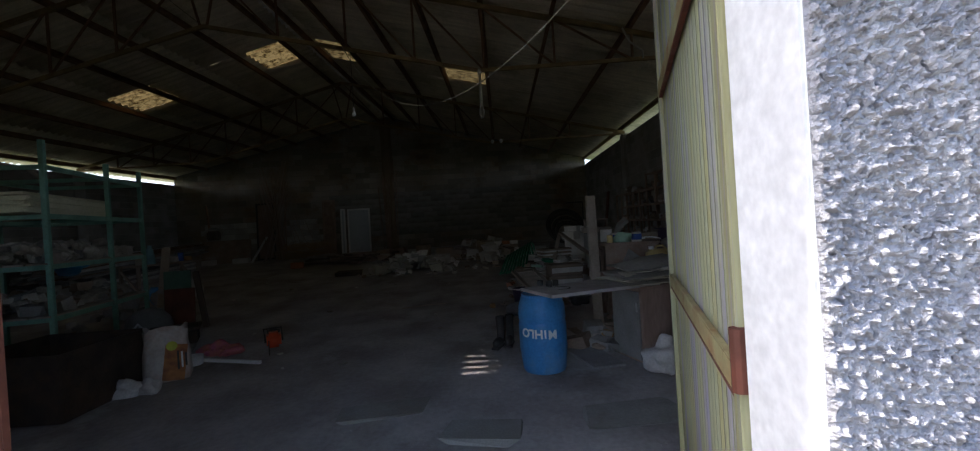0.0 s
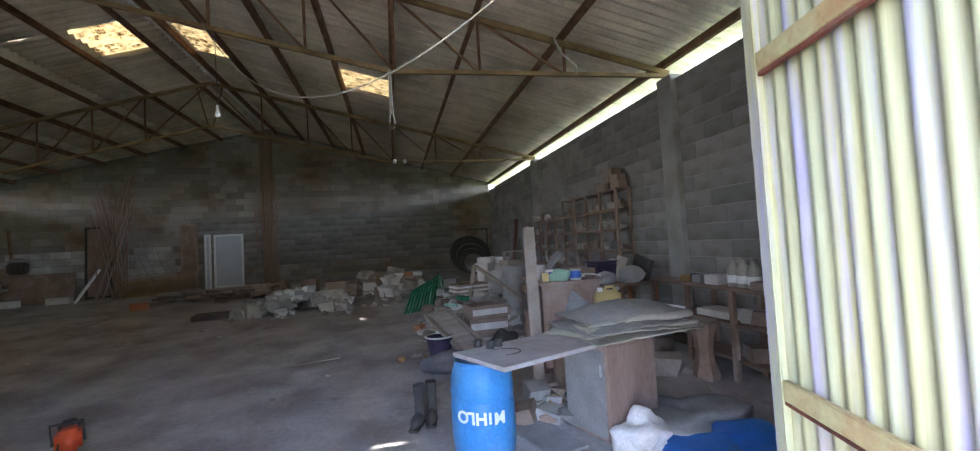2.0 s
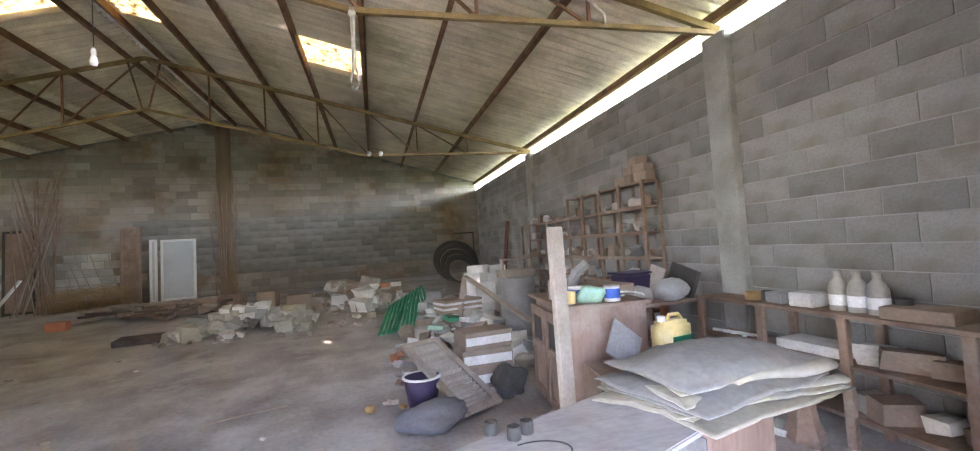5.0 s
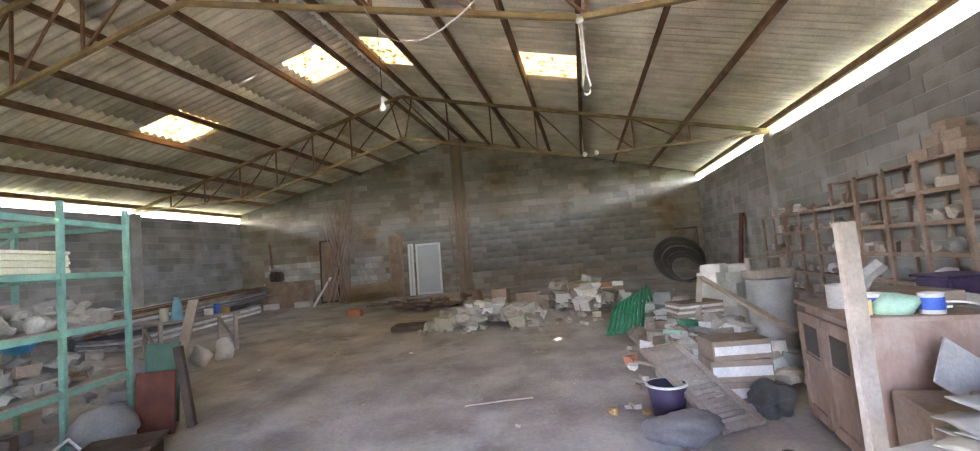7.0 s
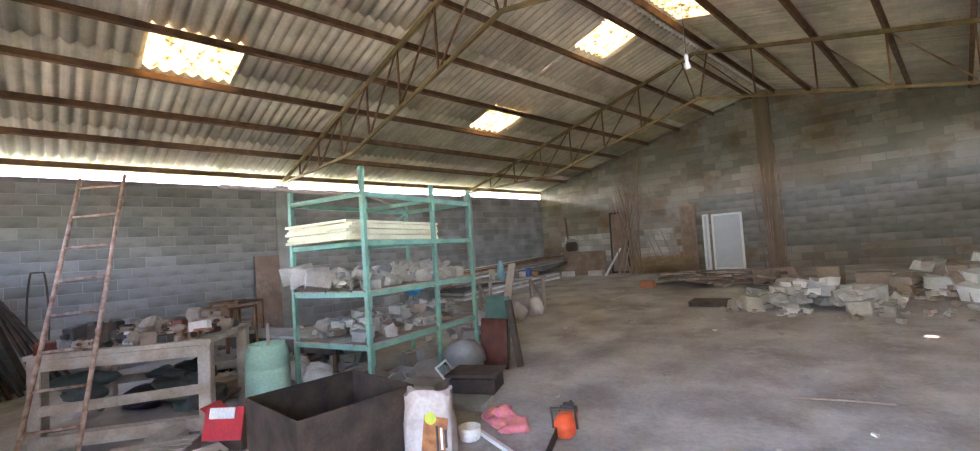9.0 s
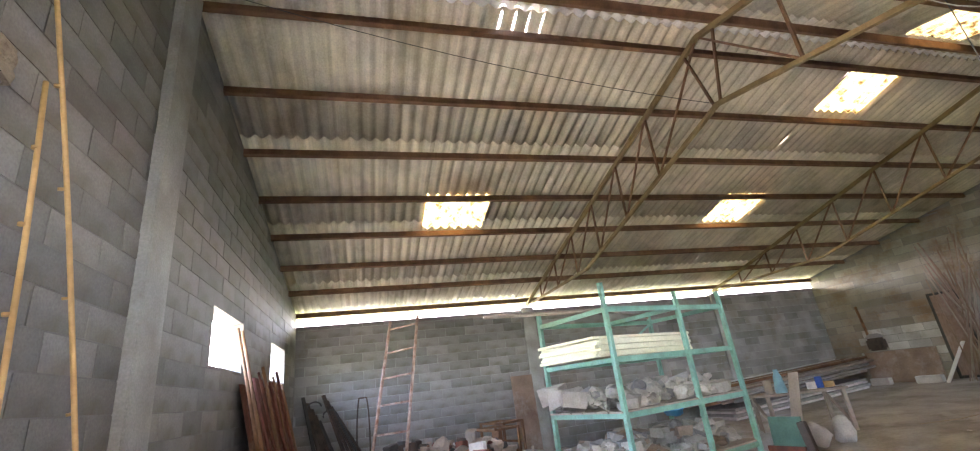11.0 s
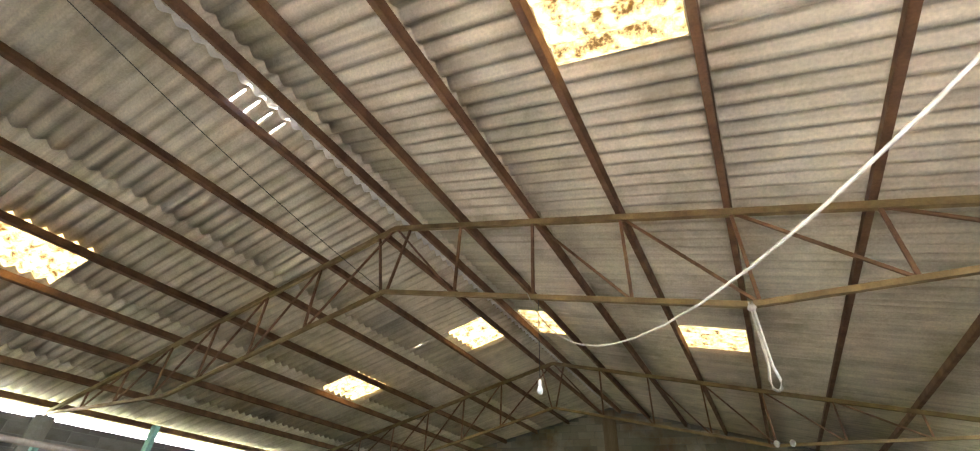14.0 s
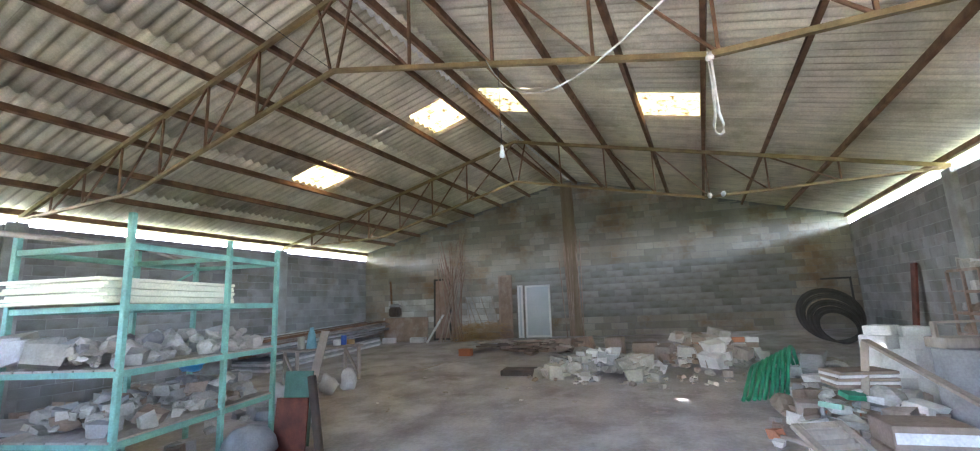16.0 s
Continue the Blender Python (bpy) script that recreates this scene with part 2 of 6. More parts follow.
BLUE_PRINT = surface("blue_print", (0.05, 0.12, 0.45), None, 0.5, 6, 40, 0.1)
YELLOW_LIQ = surface("amber_jerrycan", (0.60, 0.45, 0.20), (0.52, 0.40, 0.18), 0.4, 4, 40, 0.1)


# ---- building blocks ----
def part(name, bm, material, parent=None, label="", smooth=False):
    me = bpy.data.meshes.new(name)
    bm.normal_update()
    bm.to_mesh(me)
    bm.free()
    me.materials.append(material)
    if smooth:
        me.polygons.foreach_set("use_smooth", [True] * len(me.polygons))
    ob = new(name, me)
    if parent:
        ob.parent = parent
    if label:
        ob["label"] = label
    return ob


def thing(name, m, label, category, group="", kind=""):
    ob = new(name)
    ob.matrix_basis = m
    return tagged(ob, label, category, group, kind)


def box(c, s, rot=(0, 0, 0), bevel=0.0, bm=None, taper=1.0):
    """A box of size s at c; edges rounded by bevel."""
    bm = bm or bmesh.new()
    r = bmesh.ops.create_cube(bm, size=1)
    vs = r["verts"]
    for v in vs:
        k = taper if v.co.z > 0 else 1
        v.co = Vector((v.co.x * s[0] * k, v.co.y * s[1] * k, v.co.z * s[2]))
    if bevel:
        es = list({e for v in vs for e in v.link_edges})
        g = bmesh.ops.bevel(bm, geom=es, offset=bevel, segments=2, affect="EDGES")
        vs = list({v for f in g["faces"] for v in f.verts} | {v for v in vs if v.is_valid})
    bmesh.ops.transform(bm, verts=vs, matrix=pose(*c, *rot))
    return bm


def bar(a, b, w, h=None, bm=None, roll=0.0):
    """A square bar from a to b."""
    a, b = Vector(a), Vector(b)
    d = b - a
    m = Matrix.Translation((a + b) / 2) @ d.to_track_quat("Z", "Y").to_matrix().to_4x4() @ pose(0, 0, 0, 0, 0, roll)
    bm = bm or bmesh.new()
    r = bmesh.ops.create_cube(bm, size=1)
    bmesh.ops.transform(bm, verts=r["verts"], matrix=m @ Matrix.Diagonal((w, h or w, d.length, 1)))
    return bm


def lathe(profile, seg=24, bm=None, m=None):
    """A body turned round z from (radius, height) rows."""
    bm = bm or bmesh.new()
    rings = []
    for r, z in profile:
        rings.append([bm.verts.new(Vector((max(r, 1e-4) * math.cos(2 * math.pi * i / seg), max(r, 1e-4) * math.sin(2 * math.pi * i / seg), z))) for i in range(seg)])
    for a, b in zip(rings, rings[1:]):
        for i in range(seg):
            bm.faces.new((a[i], a[(i + 1) % seg], b[(i + 1) % seg], b[i]))
    if m is not None:
        bmesh.ops.transform(bm, verts=[v for r in rings for v in r], matrix=m)
    return bm


def tube(points, r, seg=8, bm=None, closed=False):
    """A round tube along points."""
    bm = bm or bmesh.new()
    ps = [Vector(p) for p in points]
    rings = []
    for i, p in enumerate(ps):
        a, b = ps[max(i - 1, 0)], ps[min(i + 1, len(ps) - 1)]
        if closed:
            a, b = ps[i - 1], ps[(i + 1) % len(ps)]
        q = (b - a).to_track_quat("Z", "Y")
        rings.append([bm.verts.new(p + q @ Vector((r * math.cos(2 * math.pi * k / seg), r * math.sin(2 * math.pi * k / seg), 0))) for k in range(seg)])
    pairs = list(zip(rings, rings[1:])) + ([(rings[-1], rings[0])] if closed else [])
    for a, b in pairs:
        for k in range(seg):
            bm.faces.new((a[k], a[(k + 1) % seg], b[(k + 1) % seg], b[k]))
    if not closed:
        bm.faces.new(rings[0][::-1])
        bm.faces.new(rings[-1])
    return bm


def lump(size, rng, bm=None, m=None, rough=0.25, sub=2):
    """A broken stone or a slumped heap."""
    bm = bm or bmesh.new()
    r = bmesh.ops.create_icosphere(bm, subdivisions=sub, radius=0.5)
    o = Vector((rng.uniform(0, 99), rng.uniform(0, 99), rng.uniform(0, 99)))
    for v in r["verts"]:
        k = 1 + rough * 2 * noise.noise(v.co * 2.2 + o) + (0.10 * noise.noise(v.co * 7 + o) + 0.05 * noise.noise(v.co * 15 + o) if sub > 2 else 0)
        v.co = Vector((v.co.x * size[0], v.co.y * size[1], v.co.z * size[2])) * k
    if m is not None:
        bmesh.ops.transform(bm, verts=r["verts"], matrix=m)
    return bm


def shard(size, rng, bm=None, m=None):
    """An angular chunk: a box with its corners pushed about."""
    bm = bm or bmesh.new()
    r = bmesh.ops.create_cube(bm, size=1)
    for v in r["verts"]:
        v.co = Vector([c * s * rng.uniform(0.6, 1.1) for c, s in zip(v.co, size)])
    if m is not None:
        bmesh.ops.transform(bm, verts=r["verts"], matrix=m)
    return bm


def sag(a, b, drop, n=16):
    a, b = Vector(a), Vector(b)
    return [a.lerp(b, i / n) - Vector((0, 0, drop * 4 * (i / n) * (1 - i / n))) for i in range(n + 1)]


def fz(y):
    """Height of the sloping earth floor."""
    return -0.43 + 0.052 * min(max(y, -2.0), 18.5)


RUST_YELLOW = surface("rust_bitten_yellow", (0.33, 0.30, 0.15), (0.30, 0.22, 0.10), 0.7, 7, 50, 0.3, stain=(0.23, 0.09, 0.04), stain_amount=0.85)

# ---- the hall ----
XL, XR, YF, XM = -11.82, 3.66, 0.75, -4.08            # wall faces and ridge line
REAR_K = 0.139
WALL_TOP = 3.42
BAY1, BAY2 = 6.48, 12.48


def rear(x):
    """The rear wall's face stands slightly askew."""
    return 18.45 + REAR_K * (x - XR)


def under_roof(x):
    return 5.56 - 0.25 * abs(x - XM)


def wave(y):
    """Height of the roof sheets' wave: broad bellies below, tighter furrows above."""
    return 0.010 * math.sin(2 * math.pi * y / 0.177) + 0.048 * (0.62 - abs(math.sin(math.pi * y / 0.177 - math.pi / 4)))


# earth floor, uneven, on a gentle slope
def floor_mesh():
    bm = bmesh.new()
    nx, ny = 210, 240
    grid = []
    for j in range(ny + 1):
        y = 0.3 + (18.9 - 0.3) * j / ny
        row = []
        for i in range(nx + 1):
            x = -12.0 + 16.0 * i / nx
            h = 0.018 * noise.noise(Vector((x * 0.9, y * 0.9, 0))) + 0.009 * noise.noise(Vector((x * 4, y * 4, 7))) + 0.006 * noise.noise(Vector((x * 9, y * 9, 3)))
            row.append(bm.verts.new((x, y, fz(y) + h)))
        grid.append(row)
    for j in range(ny):
        for i in range(nx):
            bm.faces.new((grid[j][i], grid[j][i + 1], grid[j + 1][i + 1], grid[j + 1][i]))
    return bm


floor = tagged(part("floor", floor_mesh(), EARTH, smooth=True), "bare trodden earth floor, dusty and uneven", "floor", kind="structure")


def ground_mesh():
    bm = bmesh.new()
    pts = [(-400, -400), (400, -400), (400, 400), (-400, 400)]
    bm.faces.new([bm.verts.new((x, y, -0.62)) for x, y in pts])
    return bm


ground = tagged(part("ground", ground_mesh(), GRASS), "dry yard outside the hall", "ground", kind="structure")
# unseen apron, added to bounce daylight in through the door
apron = tagged(part("pavement", box((-3.0, -4.6, -0.52), (18, 10.0, 0.2)), APRON), "unseen concrete apron added before the door to bounce daylight in", "pavement", kind="structure")


def wall_core(name, foot, holes=(), thick=0.2, gable=False, label="", joints=None):
    """A wall along foot=(x0,y0,x1,y1), its inner face on that line, built of columns between holes; outward is to the left of the line."""
    x0, y0, x1, y1 = foot
    L = math.hypot(x1 - x0, y1 - y0)
    ux, uy = (x1 - x0) / L, (y1 - y0) / L
    cuts = sorted({0.0, L, *[h for hole in holes for h in hole[:2]], *([abs((XM - x0) / ux)] if gable else [])})
    bm = bmesh.new()

    def top(s):
        return under_roof(x0 + ux * s) + 0.085 if gable else WALL_TOP

    def slab(s0, s1, z0, za, zb):
        v = []
        for d in (0, thick):
            for s, z in ((s0, z0), (s1, z0), (s1, zb), (s0, za)):
                v.append(bm.verts.new((x0 + ux * s - uy * d, y0 + uy * s + ux * d, z)))
        for f in ((0, 1, 2, 3), (7, 6, 5, 4), (0, 4, 5, 1), (1, 5, 6, 2), (2, 6, 7, 3), (3, 7, 4, 0)):
            bm.faces.new([v[i] for i in f])

    for a, b in zip(cuts, cuts[1:]):
        z = -0.6
        for h0, h1, z0, z1 in sorted(holes, key=lambda h: h[2]):
            if h0 <= a + 1e-6 and b <= h1 + 1e-6:
                if z0 > z:
                    slab(a, b, z, z0, z0)
                z = z1
        slab(a, b, z, top(a), top(b))
    bmesh.ops.recalc_face_normals(bm, faces=bm.faces)
    return tagged(part(name, bm, joints or MORTAR), label, "wall", kind="structure")


DOOR_X0, DOOR_X1, DOOR_TOP = -2.135, 0.625, 2.905
wall_east = wall_core("wall_east", (XR, rear(XR), XR, YF), ((rear(XR) - 4.37, rear(XR) - 4.14, 1.82, 1.92),), label="bare concrete block side wall, grey and unplastered", joints=PALE_MORTAR)
wall_west = wall_core("wall_west", (XL, YF, XL, rear(XL)), label="bare concrete block side wall with pale joints", joints=PALE_MORTAR)
wall_north = wall_core("wall_north", (XL, rear(XL), XR, rear(XR)), gable=True, label="bare concrete block gable wall with brown streaks")
SOUTH_HOLES = ((XR - DOOR_X1, XR - DOOR_X0, -0.7, DOOR_TOP), (XR + 5.75, XR + 7.05, 2.12, 2.74), (XR + 8.96, XR + 10.38, 2.12, 2.74))
wall_south = wall_core("wall_south", (XR, YF, XL, YF), SOUTH_HOLES, 0.26, True, "bare concrete block gable wall with a tall door opening")


# roof sheets in overlapping courses, with openings where clear sheets lie
# slits where sheets have slipped and sun comes through
RIDGE_GAPS = [3.94 + 0.177 * k for k in range(4)]
SLITS = [*((-1, 0.12, 0.33, y - 0.009, y + 0.009) for y in RIDGE_GAPS), (-1, 0.42, 0.52, 9.69, 9.715), (1, 2.88, 2.96, 9.76, 9.79)]
SHEETS = [(0.05, 0.42), (0.36, 2.15), (2.05, 4.15), (4.05, 6.3), (6.2, 8.25)]
#            side, sheet course start, end, y start, y end
CLEAR = [(-1, 3.42, 4.40, 9.75, 10.85), (-1, 0.36, 1.20, 9.80, 10.85), (1, 0.34, 1.06, 9.80, 10.90), (1, 3.14, 4.06, 9.90, 11.0),
         (-1, 3.42, 4.40, 3.40, 4.55), (1, 3.14, 4.06, 3.45, 4.62)]


# a round vent through a flared opening in the side wall
bm = bmesh.new()
loops = []
for x, r in ((XR - 0.008, 0.0), (XR - 0.008, 0.036), (XR + 0.006, 0.036), (XR + 0.006, 0.0)):
    ring = []
    for i in range(32):
        a = 2 * math.pi * i / 32
        c, q = math.cos(a), math.sin(a)
        k = 1 / max(abs(c), abs(q))
        dy, dz = (r * c, r * q) if r else (k * c * (0.195 if c > 0 else 0.07), k * q * 0.066)
        ring.append(bm.verts.new((x, 4.19 + dy, 1.87 + dz)))
    loops.append(ring)
for a, b in zip(loops, loops[1:] + loops[:1]):
    for i in range(32):
        bm.faces.new((a[i], a[(i + 1) % 32], b[(i + 1) % 32], b[i]))
bmesh.ops.recalc_face_normals(bm, faces=bm.faces)
tagged(part("vent_collar", bm, CONCRETE), "cement collar round a small round vent hole", "vent", kind="structure")


def roof_slope(name, side):
    bm = bmesh.new()
    gaps = CLEAR + SLITS
    Y0, Y1 = 0.2, 18.9

    def strip(d0, d1, y0, y1, lift0, lift1):
        step = 0.177 / 8
        ys = [y0] + [k * step for k in range(int(y0 / step) + 1, int(y1 / step) + 1) if y0 + 0.004 < k * step < y1 - 0.004] + [y1]
        n = len(ys) - 1
        rows = []
        for d, lf in ((d0, lift0), (d1, lift1)):
            x = XM + side * d
            rows.append([bm.verts.new((x, y, under_roof(x) + 0.105 + lf + wave(y))) for y in ys])
        for i in range(n):
            f = (rows[0][i], rows[0][i + 1], rows[1][i + 1], rows[1][i])
            bm.faces.new(f if side < 0 else f[::-1])

    for s0, s1 in SHEETS:
        here = [g for g in gaps if g[0] == side and g[1] < s1 and g[2] > s0]
        ys = sorted({Y0, Y1, *[v for g in here for v in g[3:5]]})
        for ya, yb in zip(ys, ys[1:]):
            open_at = sorted((max(g[1], s0), min(g[2], s1)) for g in here if g[3] <= ya + 1e-6 and yb <= g[4] + 1e-6)
            d = s0
            for a, b in open_at + [(s1, s1)]:
                if a > d + 1e-4:
                    strip(d, a, ya, yb, 0.012 * (s1 - d) / (s1 - s0), 0.012 * (s1 - a) / (s1 - s0))
                d = max(d, b)
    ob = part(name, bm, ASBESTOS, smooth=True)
    md = ob.modifiers.new("thickness", "SOLIDIFY")
    md.thickness, md.offset = 0.007, 1
    return tagged(ob, "corrugated fibre cement roof sheets, stained underside", "ceiling", kind="structure")


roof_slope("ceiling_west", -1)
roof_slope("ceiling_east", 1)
for side, d0, d1, y0, y1 in CLEAR:
    sk = thing("skylight", pose(0, 0, 0), "yellowed translucent roof sheet littered with dead leaves", "skylight", "roof skylights", "structure")
    bm = bmesh.new()
    n = 50
    rows = []
    for d in (d0 - 0.06, d1 + 0.06):
        x = XM + side * d
        rows.append([bm.verts.new((x, y0 - 0.05 + (y1 - y0 + 0.1) * i / n, under_roof(x) + 0.134 + wave(y0 - 0.05 + (y1 - y0 + 0.1) * i / n))) for i in range(n + 1)])
    for i in range(n):
        bm.faces.new((rows[0][i], rows[0][i + 1], rows[1][i + 1], rows[1][i]))
    part("sheet", bm, SKYLIGHT, sk, smooth=True)

# ridge cap
bm = bmesh.new()
n = 840
rows = []
for d in (-0.34, -0.05, 0.05, 0.34):
    rows.append([bm.verts.new((XM + d, 0.2 + 18.7 * i / n, under_roof(XM + d) + 0.15 + 0.016 * math.sin(2 * math.pi * (0.2 + 18.7 * i / n) / 0.177))) for i in range(n + 1)])
for k, (a, b) in enumerate(zip(rows, rows[1:])):
    for i in range(n):
        if k == 0 and any(abs(0.2 + 18.7 * (i + 0.5) / n - y) < 0.0125 for y in RIDGE_GAPS):
            continue
        bm.faces.new((a[i], b[i], b[i + 1], a[i + 1]))
tagged(part("ridge_cap", bm, RIDGE_WHITE, smooth=True), "pale scalloped ridge cap", "ridge cap", kind="structure")

# purlins
PURLINS = {-1: (0.3, 1.33, 2.36, 3.39, 4.44, 5.5, 6.55, 7.68), 1: (0.28, 1.1, 2.1, 3.1, 4.1, 5.13, 6.25, 7.68)}
for side in (-1, 1):
    for d in PURLINS[side]:
        x = XM + side * d
        z = under_roof(x) + 0.02
        y1 = rear(x) + 0.1
        bm = box((0, (0.7 + y1) / 2, 0), (0.06, y1 - 0.7, 0.11), bevel=0.004)
        bmesh.ops.transform(bm, verts=bm.verts, matrix=pose(x, 0, z, 0, side * 14.0, 0))
        tagged(part("purlin", bm, RUST), "long rusty steel roof purlin", "purlin", "roof purlins", "structure")


def truss(y):
    t = thing("roof_truss", pose(0, y, 0), "welded steel roof truss with ochre-painted lower chord", "truss", "roof trusses")
    top, low = under_roof(XM) - 0.10, 4.46
    zk = 3.51
    for side in (-1, 1):
        xe, xk = XM + side * 7.74, XM + side * 4.03
        part("top_chord", bar((XM, 0, top), (xe, 0, under_roof(xe) - 0.09), 0.055, 0.07), TRUSS, t)
        part("lower_chord", bar((XM, 0, low), (xk, 0, zk), 0.05, 0.05), TRUSS, t)
        part("lower_chord", bar((xk, 0, zk), (xe, 0, zk), 0.05, 0.05), TRUSS, t)
        part("heel_plate", bar((xe - side * 0.06, 0, zk - 0.02), (xe - side * 0.06, 0, under_roof(xe) - 0.08), 0.05), TRUSS, t)

        def lo(d):
            return low + (zk - low) * d / 4.03 if d < 4.03 else zk

        def hi(d):
            return under_roof(XM + side * d) - 0.12
        ds = (0.0, *PURLINS[side][1:-1])
        for i, d in enumerate(ds):
            x = XM + side * d
            if d:
                part("upright", bar((x, 0, lo(d)), (x, 0, hi(d)), 0.03), RUST, t)
            if i + 1 < len(ds):
                d2 = ds[i + 1]
                part("diagonal", bar((x + side * 0.03, 0, hi(d)), (XM + side * d2, 0, lo(d2)), 0.026), RUST, t)
        part("king_strut", bar((XM + side * 0.05, 0, low), (XM + side * 0.28, 0, top - 0.05), 0.028), RUST, t)
    return t


tr = truss(BAY1)
copy_thing(tr, pose(0, BAY2, 0))

# concrete pillars let into the walls
def pillar(name, c, s):
    tagged(part(name, box(c, s, bevel=0.01), CONCRETE), "cast concrete wall pillar with shutter marks", "pillar", "wall pillars", "structure")


for y in (BAY1, BAY2):
    pillar("pillar", (XR + 0.01, y, 1.45), (0.2, 0.32, 4.06))
    pillar("pillar", (XL - 0.04, y, 1.45), (0.2, 0.32, 4.06))
tagged(part("pillar", box((-4.15, rear(-4.15) + 0.04, 2.5), (0.4, 0.2, 6.1), bevel=0.01), STREAKED), "cast concrete wall pillar streaked with brown", "pillar", "wall pillars", "structure")
pillar("pillar", (-4.12, YF - 0.02, 2.5), (0.40, 0.2, 6.0))

# entrance: steel frame, one leaf swung in, one leaf shut
def corrugated_leaf(width, height, pitch=0.062, amp=0.008):
    bm = bmesh.new()
    n = int(width / pitch * 8)
    rows = []
    for z in (0, height):
        rows.append([bm.verts.new((width * i / n, amp * max(-0.6, min(0.6, math.sin(2 * math.pi * width * i / n / pitch))) / 0.6, z)) for i in range(n + 1)])
    for i in range(n):
        bm.faces.new((rows[0][i], rows[0][i + 1], rows[1][i + 1], rows[1][i]))
    return bm


def door_leaf(name, m, width, height, paint, label, rails):
    d = thing(name, m, label, "door", kind="structure")
    ob = part("sheet", corrugated_leaf(width - 0.04, height - 0.04), paint, d, smooth=True)
    md = ob.modifiers.new("thickness", "SOLIDIFY")
    md.thickness = 0.002
    for x in (0.03, width - 0.03):
        part("stile", box((x, 0.022, height / 2), (0.06, 0.02, height), bevel=0.003), paint, d)
    for z in (0.03, height * 0.405, height * 0.70, height - 0.03):
        part("rail", box((width / 2, 0.022, z), (width - 0.12, 0.02, 0.06), bevel=0.003), rails, d, "rust-streaked rail")
        part("rust_line", box((width / 2, 0.0225, z - 0.035), (width - 0.13, 0.017, 0.010)), RUSTY_SHEET, d, "rusted seam under the rail")
    for z in (0.4, 1.36, 2.6):
        part("hinge", lathe([(0.0, -0.06), (0.016, -0.06), (0.016, 0.06), (0.0, 0.06)], 10, m=pose(-0.005, 0.03, z)), RED_RUST, d, "rusty barrel hinge")
    return d



H_LEAF = 3.22
door_leaf("door_1", pose(0.592, 0.705, -0.36, 0, 0, math.degrees(math.atan2(1.49, 0.413))), 1.55, H_LEAF, YELLOW_DOOR, "tall corrugated steel door leaf, faded yellow paint, standing open", RUST_YELLOW)
door_leaf("door_2", pose(-2.05, 0.735, -0.36, 0, 0, 0), 1.14, H_LEAF - 0.02, RED_RUST, "tall corrugated steel door leaf, red primer, shut", RED_RUST)
fr = thing("door_frame", pose(0, 0, 0), "white-painted steel door frame", "door frame", kind="structure")
part("jamb", box((DOOR_X1 - 0.03, 0.592, 1.2), (0.06, 0.204, 3.4), bevel=0.005), WHITE_PAINT, fr)
part("jamb", box((DOOR_X0 + 0.04, 0.70, 1.2), (0.08, 0.17, 3.4), bevel=0.005), WHITE_PAINT, fr)
part("lintel", box(((DOOR_X0 + DOOR_X1) / 2, 0.69, DOOR_TOP - 0.03), (DOOR_X1 - DOOR_X0 - 0.17, 0.15, 0.06), bevel=0.005), WHITE_PAINT, fr)

# roughcast on the outer wall beside the door, in real relief
bm = bmesh.new()
nx, nz = 200, 400
grid = []
for j in range(nz + 1):
    z = 0.5 + 1.6 * j / nz
    row = []
    for i in range(nx + 1):
        x = 0.568 + 0.8 * i / nx
        p = Vector((x * 78, z * 78, 0))
        row.append(bm.verts.new((x, 0.480 - 0.017 * max(noise.noise(p), -0.1) - 0.009 * noise.noise(p * 2.1) if i else 0.489, z)))
    grid.append(row)
for j in range(nz):
    for i in range(nx):
        bm.faces.new((grid[j][i], grid[j][i + 1], grid[j + 1][i + 1], grid[j + 1][i]))
tagged(part("render_coat", bm, PLASTER), "rough grey roughcast on the outer wall", "wall render", kind="structure")

for c, h in ((0.0, 1.0), (2.6, 1.0)):
    tagged(part("render_coat", box((1.4, 0.478, c), (1.66, 0.02, h)), PLASTER), "rough grey roughcast on the outer wall", "wall render", kind="structure")

# cement smeared round the opening on the inside, crumbling along its upper edge
CRUMBLY = surface("crumbly_sandy_mortar", (0.40, 0.33, 0.23), (0.27, 0.22, 0.16), 0.97, 9, 40, 0.9, stain=(0.20, 0.17, 0.13), bump_dist=0.02)


def smear(c, s, mat, wild, seed, cuts):
    """A smeared band of cement with a ragged outline, on the inner face of the front wall."""
    bm = box(c, s)
    bmesh.ops.subdivide_edges(bm, edges=bm.edges[:], cuts=cuts, use_grid_fill=True)
    for v in bm.verts:
        p = Vector((v.co.x * 6, v.co.z * 6, seed))
        v.co += Vector((wild * noise.noise(p), 0.012 * noise.noise(p * 2.7) + 0.010 * noise.noise(p * 6), wild * noise.noise(p + Vector((0, 0, 40)))))
    tagged(part("cement_patch", bm, mat, smooth=True), "rough smeared cement round the door opening", "cement patch", kind="structure")


smear((-2.295, YF + 0.012, 1.25), (0.31, 0.036, 3.35), CONCRETE, 0.09, 1, 40)
smear((-0.62, YF + 0.012, 3.02), (3.6, 0.036, 0.21), CONCRETE, 0.06, 2, 40)
smear((-0.70, YF + 0.016, 3.18), (3.5, 0.05, 0.13), CRUMBLY, 0.08, 3, 50)

